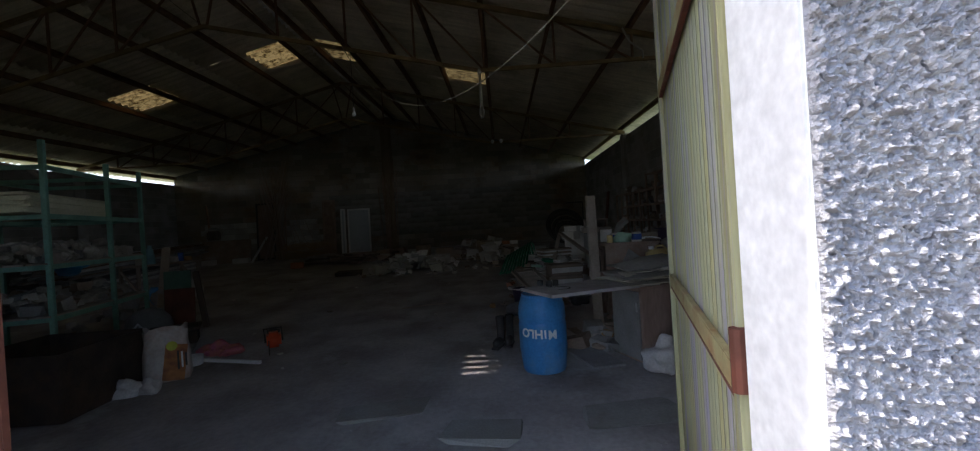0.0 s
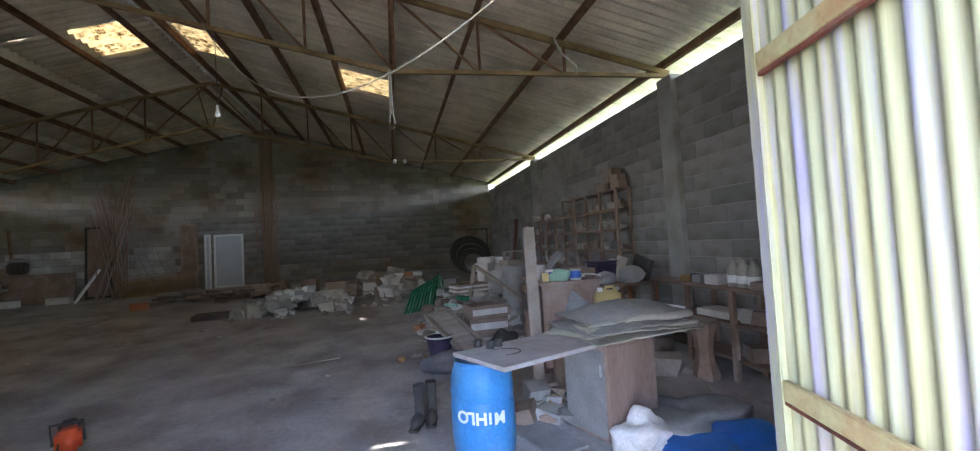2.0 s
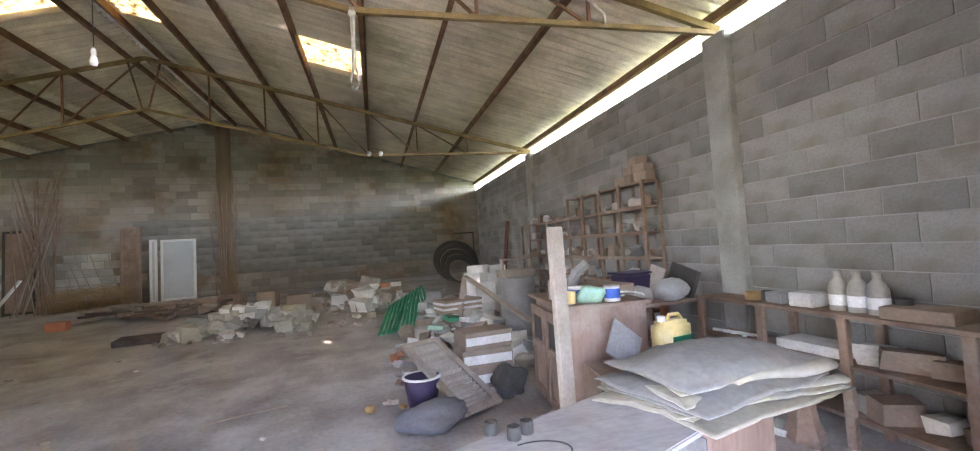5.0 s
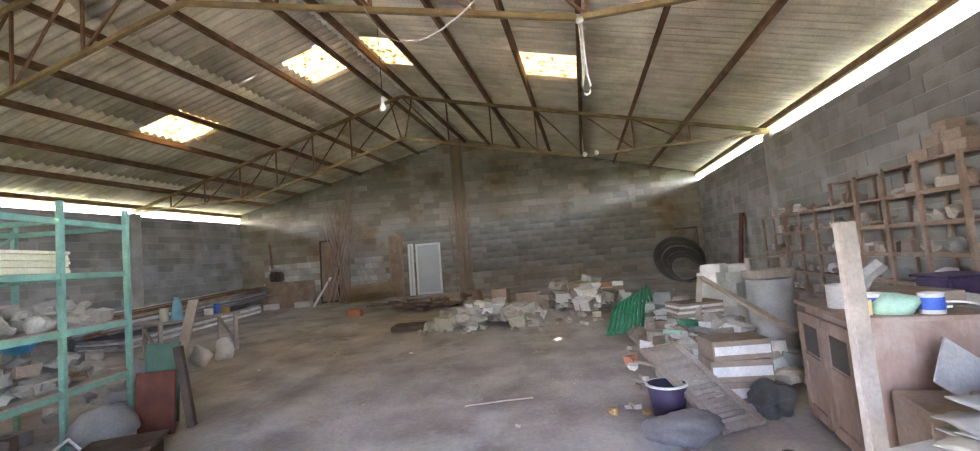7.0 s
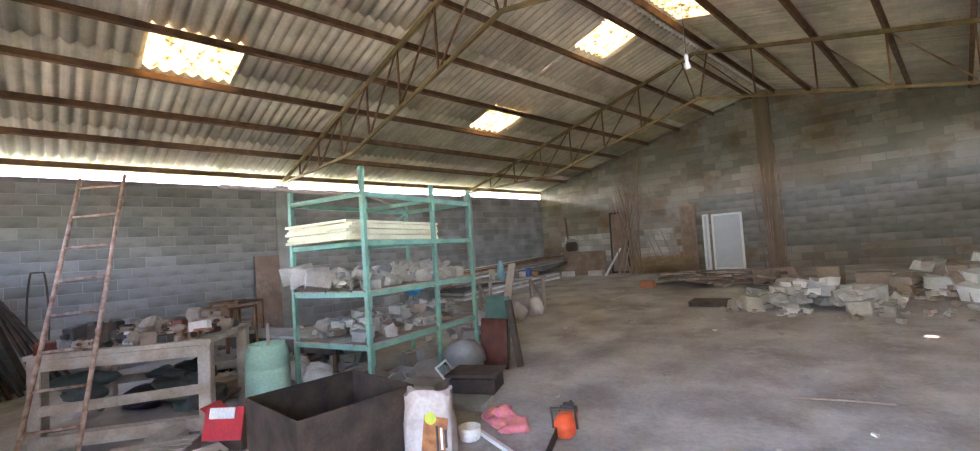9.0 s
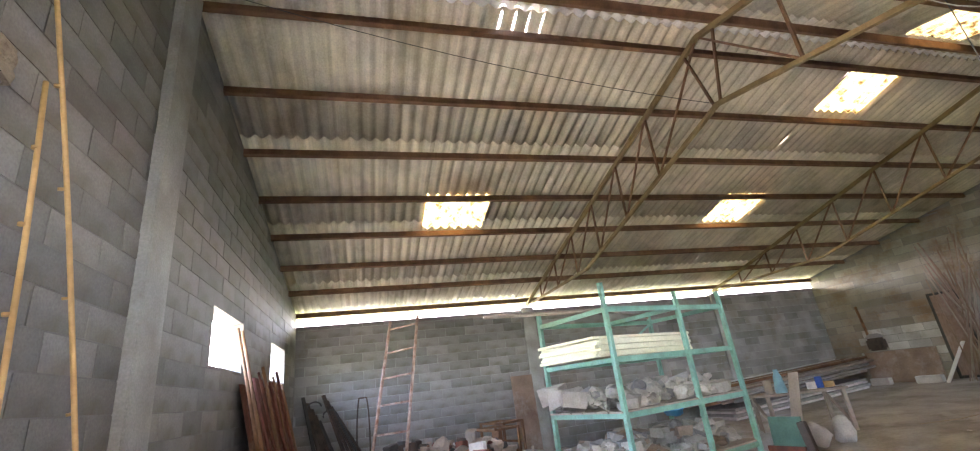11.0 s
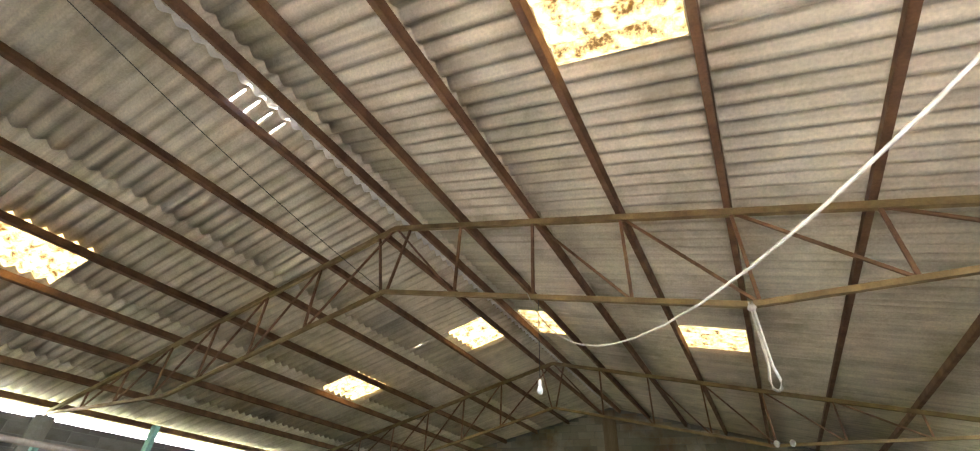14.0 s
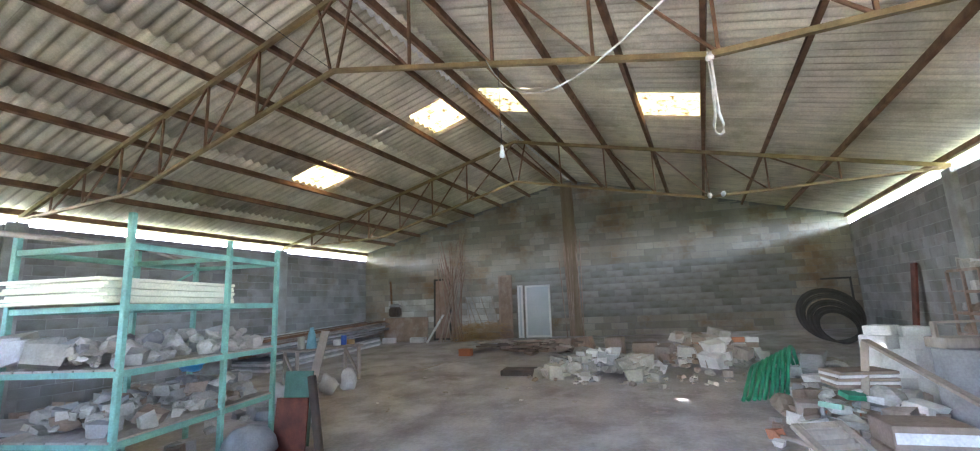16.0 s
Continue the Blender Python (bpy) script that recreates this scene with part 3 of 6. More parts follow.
# ---- things along the east side ----
RNG = random.Random(5)


def text_part(body, size, m, material, parent, name="lettering"):
    cu = bpy.data.curves.new(name, "FONT")
    cu.body, cu.size, cu.extrude, cu.align_x, cu.align_y, cu.offset = body, size, 0.001, "CENTER", "CENTER", 0.004
    ob = new(name, cu)
    me = bpy.data.meshes.new_from_object(ob)
    bpy.data.objects.remove(ob)
    me.transform(m)
    me.materials.append(material)
    o = new(name, me)
    o.parent = parent
    return o


def barrel(m, r, h, plastic, label, open_top=False):
    b = thing("barrel", m, label, "barrel")
    pr = [(0, 0), (r * 0.86, 0), (r * 0.90, 0.02), (r * 0.94, h * 0.12), (r, h * 0.3), (r, h * 0.62), (r * 0.97, h * 0.64), (r * 0.97, h * 0.66), (r, h * 0.68), (r * 0.97, h * 0.84), (r * 0.86, h * 0.955), (r * 0.80, h * 0.97), (r * 0.83, h * 0.98), (r * 0.83, h)]
    pr += [(r * 0.79, h), (r * 0.79, h * 0.9), (r * 0.9, h * 0.6), (0, h * 0.5)] if open_top else [(r * 0.78, h), (r * 0.77, h * 0.975), (0, h * 0.975)]
    part("body", lathe(pr, 40), plastic, b, smooth=True)
    return b


BX, BY = 0.475, 4.40
bar1 = barrel(pose(BX, BY, fz(BY), 0, 0, 0), 0.235, 0.56 - fz(BY), BLUE_PLASTIC, "blue plastic barrel with white letters daubed upside down")
for k, (ch, ang, sz) in enumerate((("M", 24, 0.115), ("i", 7, 0.115), ("H", -8, 0.115), ("L", -25, 0.115), ("O", -41, 0.115))):
    a = math.radians(-90 - 6 + ang)
    cu = pose(0.239 * math.cos(a), 0.239 * math.sin(a), 0.395 + 0.004 * k, 90, 180, math.degrees(a) + 90)
    text_part(ch, sz, pose(0, 0, 0) @ cu, WHITE_PAINT, bar1, "letter")


def slab_thing(name, c, s, rot, mat, label, category, bevel=0.004, group=""):
    return tagged(part(name, box(c, s, rot, bevel), mat), label, category, group)


PALE_BOARD = surface("whitish_dusty_board", (0.46, 0.43, 0.41), (0.36, 0.335, 0.315), 0.85, 4, 40, 0.25, stain=(0.27, 0.235, 0.21), stain_amount=0.5, stretch=(0.3, 1, 1))
# board bridging barrel and cabinet, with three small sockets and a wire on it
slab_thing("board", (0.97, 4.42, 0.585), (1.25, 0.62, 0.03), (0, 1, 25), PALE_BOARD, "dusty pale board lying across barrel and cabinet", "board", 0.006)
for dx, dy in ((0.49, 4.55), (0.57, 4.46), (0.64, 4.50)):
    tagged(part("pipe_socket", lathe([(0, 0), (0.03, 0), (0.032, 0.01), (0.03, 0.055), (0.02, 0.057), (0.018, 0.03), (0, 0.03)], 14, m=pose(dx, dy, 0.605)), DARK, smooth=True), "small dark metal pipe socket on the board", "pipe fitting", "pipe sockets")
tagged(part("wire", tube([(0.62 + 0.14 * math.cos(a), 4.30 + 0.10 * math.sin(a), 0.606) for a in [i * 0.25 for i in range(-6, 9)]], 0.004, 6), DARK), "bent black wire on the board", "wire")


def cupboard(m, w, d, h, mat, label, doors=1):
    c = thing("cupboard", m, label, "cabinet")
    part("body", box((0, 0, h / 2), (w, d, h), bevel=0.006), mat, c)
    part("top", box((0, 0, h + 0.011), (w + 0.03, d + 0.03, 0.022), bevel=0.005), mat, c)
    for i in range(doors):
        dh = (d - 0.04) / doors
        dr = part("door", box((-w / 2 - 0.011, -d / 2 + 0.02 + dh * (i + 0.5), h / 2), (0.018, dh - 0.01, h - 0.06), bevel=0.003), GREYPLASTIC, c, "dusty grey door")
        part("handle", box((-w / 2 - 0.026, -d / 2 + 0.05 + dh * i, h * 0.75), (0.014, 0.014, 0.09), bevel=0.003), CHROME, dr)
    return c


cupboard(pose(1.62, 4.64, fz(4.6), 0, 0, 20), 0.56, 0.50, 0.545 - fz(4.6), WOOD, "small brown wooden cupboard standing on the earth", 1)


# folded cream sheeting heaped on board and cupboard, its top layer grey with dust
DUSTY_SHEET = surface("dust_covered_sheeting", (0.27, 0.255, 0.24), (0.20, 0.19, 0.175), 0.8, 2.2, 30, 0.25, stain=(0.36, 0.33, 0.28), stain_amount=0.4)


def sheet_layer(w, d, z, bulge, seed, turn, shift, sag_edge):
    """One lay of stiff sheeting: nearly flat, creased along lines, its rim sagging a little."""
    rng = random.Random(seed)
    creases = [(rng.uniform(0, math.pi), rng.uniform(-0.3, 0.3), rng.uniform(0.004, 0.011)) for _ in range(5)]
    bm = bmesh.new()
    n = 36
    grid = []
    for j in range(n + 1):
        row = []
        for i in range(n + 1):
            u, v = i / n - 0.5, j / n - 0.5
            x = w * u * (1 + 0.05 * noise.noise(Vector((v * 3, seed, 0)))) + 0.05 * v * math.sin(seed)
            y = d * v * (1 + 0.06 * noise.noise(Vector((u * 3, seed, 9))))
            h = bulge * max(0.0, 1 - 3.2 * (u * u + v * v)) + 0.010 * noise.noise(Vector((x * 3, y * 3, seed)))
            for a, c, k in creases:
                h += k * max(0.0, 1 - abs(x * math.cos(a) + y * math.sin(a) - c) / 0.05)
            h -= sag_edge * max(0.0, max(abs(u), abs(v)) - 0.40) * 10
            row.append(bm.verts.new((x, y, h)))
        grid.append(row)
    for j in range(n):
        for i in range(n):
            bm.faces.new((grid[j][i], grid[j][i + 1], grid[j + 1][i + 1], grid[j + 1][i]))
    bmesh.ops.transform(bm, verts=bm.verts, matrix=pose(shift[0], shift[1], z, 0, 0, turn))
    return bm


def folded_sheet(m, label):
    t = thing("folded_sheeting", m, label, "sheeting")
    lays = ((1.02, 0.76, 0.012, 0.01, 3, 5, (0.0, 0.0), 0.004, CREAM), (0.98, 0.68, 0.045, 0.02, 8, -6, (0.02, 0.02), 0.006, CREAM), (0.98, 0.72, 0.080, 0.03, 13, 8, (-0.04, 0.03), 0.012, DUSTY_SHEET),
            (0.92, 0.58, 0.115, 0.03, 21, -3, (0.06, 0.06), 0.010, CREAM), (0.98, 0.62, 0.150, 0.07, 34, 4, (0.03, 0.08), 0.020, DUSTY_SHEET))
    for w, d, z, bulge, seed, turn, shift, sag_edge, mat in lays:
        ob = part("fold", sheet_layer(w, d, z, bulge, seed, turn, shift, sag_edge), mat, t, "dust-grey lay" if mat is DUSTY_SHEET else "", True)
        md = ob.modifiers.new("thickness", "SOLIDIFY")
        md.thickness = 0.009
    # the bends where the lays are doubled back along the front
    for k, (y, z, x0, x1, r) in enumerate(((-0.27, 0.045, -0.30, 0.50, 0.022), (-0.21, 0.115, -0.12, 0.48, 0.030))):
        bm = tube([(x0 + (x1 - x0) * i / 16, y + 0.018 * math.sin(4 * i / 16 + k), z + 0.008 * math.sin(7 * i / 16)) for i in range(17)], r, 12)
        for v in bm.verts:
            v.co.y = y + (v.co.y - y) * 1.9
        part("doubled_edge", bm, CREAM, t, "clean cream doubled edge", True)
    for k in range(3):
        bm = sheet_layer(0.16, 0.52, 0.03 + 0.028 * k, 0.01, 50 + k, 24 - 11 * k, (-0.50 + 0.05 * k, -0.03), 0.012)
        ob = part("loose_flap", bm, DUSTY_SHEET if k % 2 else CREAM, t, "", True)
        md = ob.modifiers.new("thickness", "SOLIDIFY")
        md.thickness = 0.006
    return t


folded_sheet(pose(1.76, 4.62, 0.603, 0, 0, 6), "heap of folded cream plastic sheeting, grey with dust on top")

# standing plank
slab_thing("plank", (1.24, 5.46, (1.537 + fz(5.46)) / 2), (0.125, 0.045, 1.537 - fz(5.46)), (0, -0.6, 25), DUST_WOOD, "rough pale plank standing upright", "plank", 0.006)


# brown sideboard with framed doors
def sideboard(m):
    s = thing("sideboard", m, "old brown wooden sideboard with broken panelled doors, dusty top", "sideboard")
    w, d, h = 0.72, 1.05, 0.98
    part("carcass", box((0.02, 0, 0.05 + (h - 0.05) / 2), (w - 0.04, d - 0.04, h - 0.05), bevel=0.006), WOOD, s)
    part("top", box((0, 0, h + 0.015), (w + 0.06, d + 0.06, 0.03), bevel=0.008), WOOD, s)
    for y in (-d / 4, d / 4):
        dr = part("door", box((-w / 2 + 0.005, y, 0.5), (0.02, d / 2 - 0.03, 0.84), bevel=0.004), WOOD, s)
        for yy, zz, sy, sz in ((y - d / 4 + 0.06, 0.5, 0.08, 0.84), (y + d / 4 - 0.06, 0.5, 0.08, 0.84), (y, 0.12, d / 2 - 0.12, 0.09), (y, 0.88, d / 2 - 0.12, 0.09), (y, 0.55, d / 2 - 0.12, 0.07)):
            part("frame_strip", box((-w / 2 - 0.014, yy, zz), (0.018, sy, sz), bevel=0.004), WOOD, dr)
        # dark sheet on the door front stands for the shade of an open panel
        part("panel", box((-w / 2 - 0.007, y, 0.71), (0.006, d / 2 - 0.2, 0.22)), DARK, dr, "dark sheet painted as the shade in an open panel")
    for x in (-w / 2 + 0.04, w / 2 - 0.04):
        for y in (-d / 2 + 0.04, d / 2 - 0.04):
            part("foot", box((x, y, 0.025), (0.06, 0.06, 0.05), bevel=0.004), WOOD, s)
    return s


SBX, SBY = 1.86, 6.42
sideboard(pose(SBX, SBY, fz(SBY), 0, 0, -6))
TOP = fz(SBY) + 1.01


def can(m, r, h, mat, label, band=None):
    c = thing("paint_can", m, label, "can", "paint cans")
    part("body", lathe([(0, 0), (r * 0.97, 0), (r, 0.006), (r, h - 0.006), (r * 1.03, h - 0.003), (r * 1.03, h), (r * 0.93, h), (r * 0.92, h - 0.012), (0, h - 0.012)], 20), mat, c, smooth=True)
    if band:
        part("label_band", lathe([(r + 0.001, h * 0.2), (r + 0.001, h * 0.8)], 20), band, c, "printed band")
    return c


can(pose(1.92, 5.98, TOP), 0.065, 0.13, WHITE_TILE, "white paint tin with a blue printed band", BLUE_PRINT)
can(pose(1.70, 6.2, TOP), 0.07, 0.12, WHITE_TILE, "dented white tin with blue print", BLUE_PRINT)
can(pose(1.62, 6.42, TOP), 0.085, 0.17, WHITE_TILE, "dusty white plastic tub")
can(pose(1.58, 6.05, TOP), 0.04, 0.10, YELLOW_LIQ, "small dented yellow tin on the sideboard", None)
tagged(part("crumpled_bag", lump((0.26, 0.2, 0.16), RNG, m=pose(1.76, 6.03, TOP + 0.065), rough=0.35), GREEN_PLASTIC, smooth=True), "crumpled greenish plastic bag on the sideboard", "bag")
slab_thing("drawer_box", (2.05, 6.45, TOP + 0.05), (0.4, 0.5, 0.1), (0, 0, 8), CARD, "flat brown cardboard tray on the sideboard", "tray")
tagged(part("bent_sheet", tube([(1.78, 6.55, TOP + 0.01), (1.80, 6.5, TOP + 0.12), (1.84, 6.47, TOP + 0.22), (1.93, 6.45, TOP + 0.30)], 0.055, 6), GREYPLASTIC), "bent piece of grey sheet metal", "sheet metal")
tagged(part("cable_loop", tube([(2.1 + 0.16 * math.cos(a), 6.05 + 0.1 * math.sin(a), TOP + 0.012 + 0.03 * abs(math.sin(a))) for a in [i * 0.3 for i in range(15)]], 0.008, 6), WHITE_PAINT, smooth=True), "loop of white cable on the sideboard", "cable")

# jerrycan on a dusty carton, with a grey bag behind the sheeting
slab_thing("carton", (1.95, 5.25, fz(5.25) + 0.38), (0.5, 0.42, 0.76), (0, 0, 10), CARD, "tall dusty cardboard carton", "carton", 0.008)
jc = thing("jerrycan", pose(1.95, 5.27, fz(5.25) + 0.76, 0, 0, 10), "amber plastic jerrycan with a green label and white cap", "jerrycan")
part("body", box((0, 0, 0.125), (0.27, 0.15, 0.25), bevel=0.03), YELLOW_LIQ, jc, smooth=True)
part("label_patch", box((0.02, -0.078, 0.1), (0.17, 0.004, 0.11)), HOSE_GREEN, jc, "green label")
part("cap", lathe([(0, 0), (0.028, 0), (0.028, 0.035), (0, 0.035)], 14, m=pose(-0.08, 0, 0.25)), WHITE_PAINT, jc, "white cap")
part("handle", tube([(-0.03, 0, 0.25), (-0.01, 0, 0.285), (0.07, 0, 0.285), (0.10, 0, 0.25)], 0.013, 8), YELLOW_LIQ, jc)
slab_thing("grey_board", (1.74, 5.53, fz(5.5) + 0.80), (0.30, 0.016, 0.28), (-20, 38, 8), GREYPLASTIC, "scrap of grey board standing on its corner", "board", 0.004)
slab_thing("carton", (1.68, 5.52, fz(5.5) + 0.33), (0.42, 0.4, 0.66), (0, 0, -8), CARD, "dusty brown carton under a grey sack", "carton", 0.008)


# low open bench along the wall
def wall_bench(y0, y1, z_top, depth=0.42):
    b = thing("wall_bench", pose(0, 0, 0), "long open wooden bench with two shelves against the block wall", "bench")
    xf, xb = XR - depth, XR - 0.03
    L, ym = y1 - y0, (y0 + y1) / 2
    part("top_board", box(((xf + xb) / 2, ym, z_top), (xb - xf, L, 0.028), bevel=0.004), SHELF_WOOD, b)
    part("shelf_board", box(((xf + xb) / 2, ym, z_top - 0.36), (xb - xf - 0.02, L - 0.02, 0.024), bevel=0.004), SHELF_WOOD, b)
    part("shelf_board", box(((xf + xb) / 2, ym, z_top - 0.72), (xb - xf - 0.02, L - 0.02, 0.024), bevel=0.004), SHELF_WOOD, b)
    n = 6
    for i in range(n):
        y = y0 + 0.04 + (L - 0.08) * i / (n - 1)
        for x in (xf + 0.02, xb - 0.02):
            zb = fz(y) - 0.01
            part("leg", box((x, y, (z_top - 0.014 + zb) / 2), (0.045, 0.07, z_top - 0.014 - zb), bevel=0.004), SHELF_WOOD, b)
    return b


wall_bench(2.9, 6.62, 0.765)
BT = 0.78
for i, y in enumerate((4.98, 5.12, 5.26)):
    bt = thing("demijohn", pose(3.42, y, BT), "dusty glass bottle with a white label, on the bench", "bottle", "glass bottles on the bench")
    part("glass", lathe([(0, 0), (0.062, 0), (0.066, 0.01), (0.066, 0.17), (0.05, 0.215), (0.026, 0.245), (0.024, 0.285), (0.028, 0.29), (0.026, 0.3), (0, 0.3)], 20), BOTTLE_GLASS, bt, smooth=True)
    part("label_patch", lathe([(0.0675, 0.04), (0.0675, 0.12)], 20), WHITE_PAINT, bt, "white paper label")
slab_thing("white_tray", (3.42, 5.52, BT + 0.055), (0.2, 0.2, 0.11), (0, 0, 6), WHITE_TILE, "chipped white plastic tray", "tray", 0.01)
slab_thing("tin_box", (3.42, 5.78, BT + 0.045), (0.16, 0.18, 0.09), (0, 0, -4), GREYPLASTIC, "small grey metal box", "box", 0.008)
can(pose(3.40, 6.05, BT), 0.075, 0.07, STRAW, "flat ochre tin on the bench")
can(pose(3.45, 4.84, BT), 0.05, 0.12, DARK, "black tin on the bench")
can(pose(3.42, 5.92, BT), 0.045, 0.09, DARK, "small black tin on the bench")
slab_thing("carton", (3.42, 4.7, BT + 0.04), (0.25, 0.4, 0.08), (0, 0, 4), CARD, "flat dusty carton on the bench", "carton")
slab_thing("tile_pack", (3.42, 5.45, BT - 0.36 + 0.05), (0.28, 0.55, 0.075), (0, 0, 3), WHITE_TILE, "stack of dusty white tiles on the lower shelf", "tiles")
for i in range(7):
    y = 6.05 + 0.06 * i
    slab_thing("white_offcut", (3.36 + RNG.uniform(-0.05, 0.05), y, BT - 0.335), (0.16, 0.03, 0.02), (RNG.uniform(-15, 15), 8, RNG.uniform(-60, 60)), WHITE_PAINT, "white painted wood offcut on the shelf", "offcut", 0.002, "white offcuts")
for i in range(10):
    y = RNG.uniform(3.1, 5.2)
    z = BT - 0.36 if i % 2 else BT - 0.72
    tagged(part("chunk", shard((RNG.uniform(0.12, 0.3), RNG.uniform(0.12, 0.35), RNG.uniform(0.1, 0.2)), RNG, m=pose(3.42, y, z + 0.07, 0, 0, RNG.uniform(0, 90))), RNG.choice([STONE, CARD, BRICK])), "dusty broken piece lying on the bench shelf", "fragment", "pieces on the bench shelves")
st = thing("stool", pose(3.02, 5.3, fz(5.3), 0, 0, 20), "waisted reddish wooden stool standing by the bench", "stool")
part("body", lathe([(0, 0), (0.14, 0), (0.14, 0.05), (0.10, 0.16), (0.085, 0.28), (0.10, 0.42), (0.13, 0.54), (0.13, 0.58), (0, 0.58)], 6), SHELF_WOOD, st)
part("rim", box((0, 0, 0.59), (0.24, 0.2, 0.02), bevel=0.004), GREY_WOOD, st, "grey rim")


# pigeonhole shelf along the wall
def pigeonholes():
    s = thing("pigeonhole_shelf", pose(0, 0, 0), "tall reddish wooden pigeonhole shelf full of broken pieces", "shelf")
    depth = 0.28
    xb = XR - 0.02
    xc = xb - depth / 2
    edges = [7.67, 8.26, 8.84, 9.42, 10.01, 10.55, 11.10, 11.65, 12.15, 12.65]
    tall, tops = 4, (2.15, 1.80)
    for i, y in enumerate(edges):
        z0, zt = fz(y) - 0.02, tops[0] if i <= tall else tops[1]
        for x, w in ((xb - depth + 0.022, 0.055), (xb - 0.02, 0.036)):
            part("upright", box((x, y, (z0 + zt) / 2), (0.036, w, zt - z0), bevel=0.004), SHELF_WOOD, s)
    levels = [2.135 - 0.335 * k for k in range(7)]
    rng = random.Random(3)
    for k, z in enumerate(levels):
        for c in range(len(edges) - 1):
            if c >= tall and k == 0:
                continue
            ya, yb = edges[c] + 0.001, edges[c + 1] - 0.001
            if z < fz(ya) + 0.05:
                continue
            part("shelf_board", box((xc, (ya + yb) / 2, z + rng.uniform(-0.006, 0.006)), (depth - 0.082, yb - ya, 0.026), bevel=0.003), SHELF_WOOD, s)
            if k == 0 or rng.random() < 0.06:
                continue
            part("front_rail", box((xb - depth + 0.022, (ya + yb) / 2, z), (0.034, yb - ya - 0.056, 0.045), bevel=0.003), SHELF_WOOD, s)
            y, base = ya + 0.05, z + 0.02
            while y < yb - 0.05:
                w = rng.uniform(0.09, 0.2)
                h = rng.uniform(0.06, 0.2)
                mat = rng.choice([STONE, CARD, CARD, DUST_WOOD, WHITE_TILE, DUST_WOOD, GREYPLASTIC])
                m = pose(xc + rng.uniform(-0.03, 0.05), min(y + w / 2, yb - w / 2), base + h * 0.44, rng.uniform(-8, 8), rng.uniform(-8, 8), rng.uniform(-25, 25))
                bm = shard((0.14, w, h), rng, m=m) if rng.random() < 0.5 else lump((0.15, w, h), rng, m=m, rough=0.22, sub=2)
                tagged(part("fragment", bm, mat), "dusty broken ceramic or stone piece in a pigeonhole", "fragment", "pieces in the pigeonholes")
                y += w + rng.choice([0.01, 0.02, 0.05, 0.14])
    return s


pigeonholes()
for row, (ya, n) in enumerate(((7.78, 3), (7.80, 2), (7.92, 1))):
    for i in range(n):
        slab_thing("tan_brick", (XR - 0.16, ya + 0.25 * i, 2.148 + 0.056 + 0.112 * row), (0.16, 0.235, 0.11), (0, 0, RNG.uniform(-14, 14)), CARD, "tan brick stacked on top of the pigeonhole shelf", "brick", 0.006, "bricks on the shelf")

# clutter between bench and pigeonholes
tb = thing("side_table", pose(3.0, 7.05, fz(7.05), 0, 0, 4), "low dusty wooden table loaded with tubs", "table")
part("tabletop", box((0, 0, 0.78), (0.9, 0.75, 0.035), bevel=0.005), SHELF_WOOD, tb)
for x in (-0.38, 0.38):
    for y in (-0.31, 0.31):
        part("leg", box((x, y, 0.38), (0.06, 0.06, 0.76), bevel=0.004), BRICK, tb, "reddish leg")
TT = fz(7.05) + 0.798
cr = thing("plastic_crate", pose(2.85, 7.2, TT, 0, 0, 10), "dark purple plastic crate on the side table", "crate")
part("body", box((0, 0, 0.14), (0.32, 0.3, 0.28), bevel=0.02, taper=1.12), PURPLE, cr)
part("rim", box((0, 0, 0.285), (0.4, 0.37, 0.02), bevel=0.006), PURPLE, cr)
slab_thing("black_box", (3.32, 6.95, TT + 0.16), (0.05, 0.46, 0.34), (12, 14, 0), DARK, "black board with a yellow edge propped on the side table", "board")
slab_thing("pale_board", (3.02, 7.02, TT + 0.17), (0.03, 0.2, 0.36), (18, 8, 20), DUST_WOOD, "pale board propped on the side table", "board")
for x, y, s in ((2.7, 6.85, 0.26), (3.08, 6.8, 0.34)):
    tagged(part("tub", lump((s * 1.2, s, s * 0.75), RNG, m=pose(x, y, TT + s * 0.3), rough=0.12), GREYPLASTIC, smooth=True), "dusty grey tub turned over on the side table", "tub", "tubs on the table")
for x, y, s in ((2.72, 6.45, 0.42), (3.1, 6.5, 0.5), (2.5, 6.1, 0.4)):
    tagged(part("rubbish_bag", lump((s, s, s * 1.1), RNG, m=pose(x, y, fz(y) + s * 0.45), rough=0.25), DARK if s > 0.45 else GREYPLASTIC, smooth=True), "slumped dark rubbish bag on the floor", "bag", "rubbish bags")


# cartons in stripes
for i, (x, y, z, w, d, h, r) in enumerate(((1.10, 7.42, 0.0, 0.56, 0.4, 0.20, 6), (1.11, 7.42, 0.2, 0.55, 0.4, 0.20, 3), (1.12, 7.43, 0.4, 0.54, 0.38, 0.18, 8))):
    c = thing("carton", pose(x, y, fz(7.4) + z, 0, 0, r), "long dusty carton with white bands, stacked on others", "carton", "striped cartons")
    part("body", box((0, 0, h / 2), (w, d, h - 0.003), bevel=0.006), CARD, c)
    part("band", box((0, -d / 2 - 0.002, h * 0.5), (w - 0.03, 0.004, h * 0.45)), WHITE_TILE, c, "white printed band")


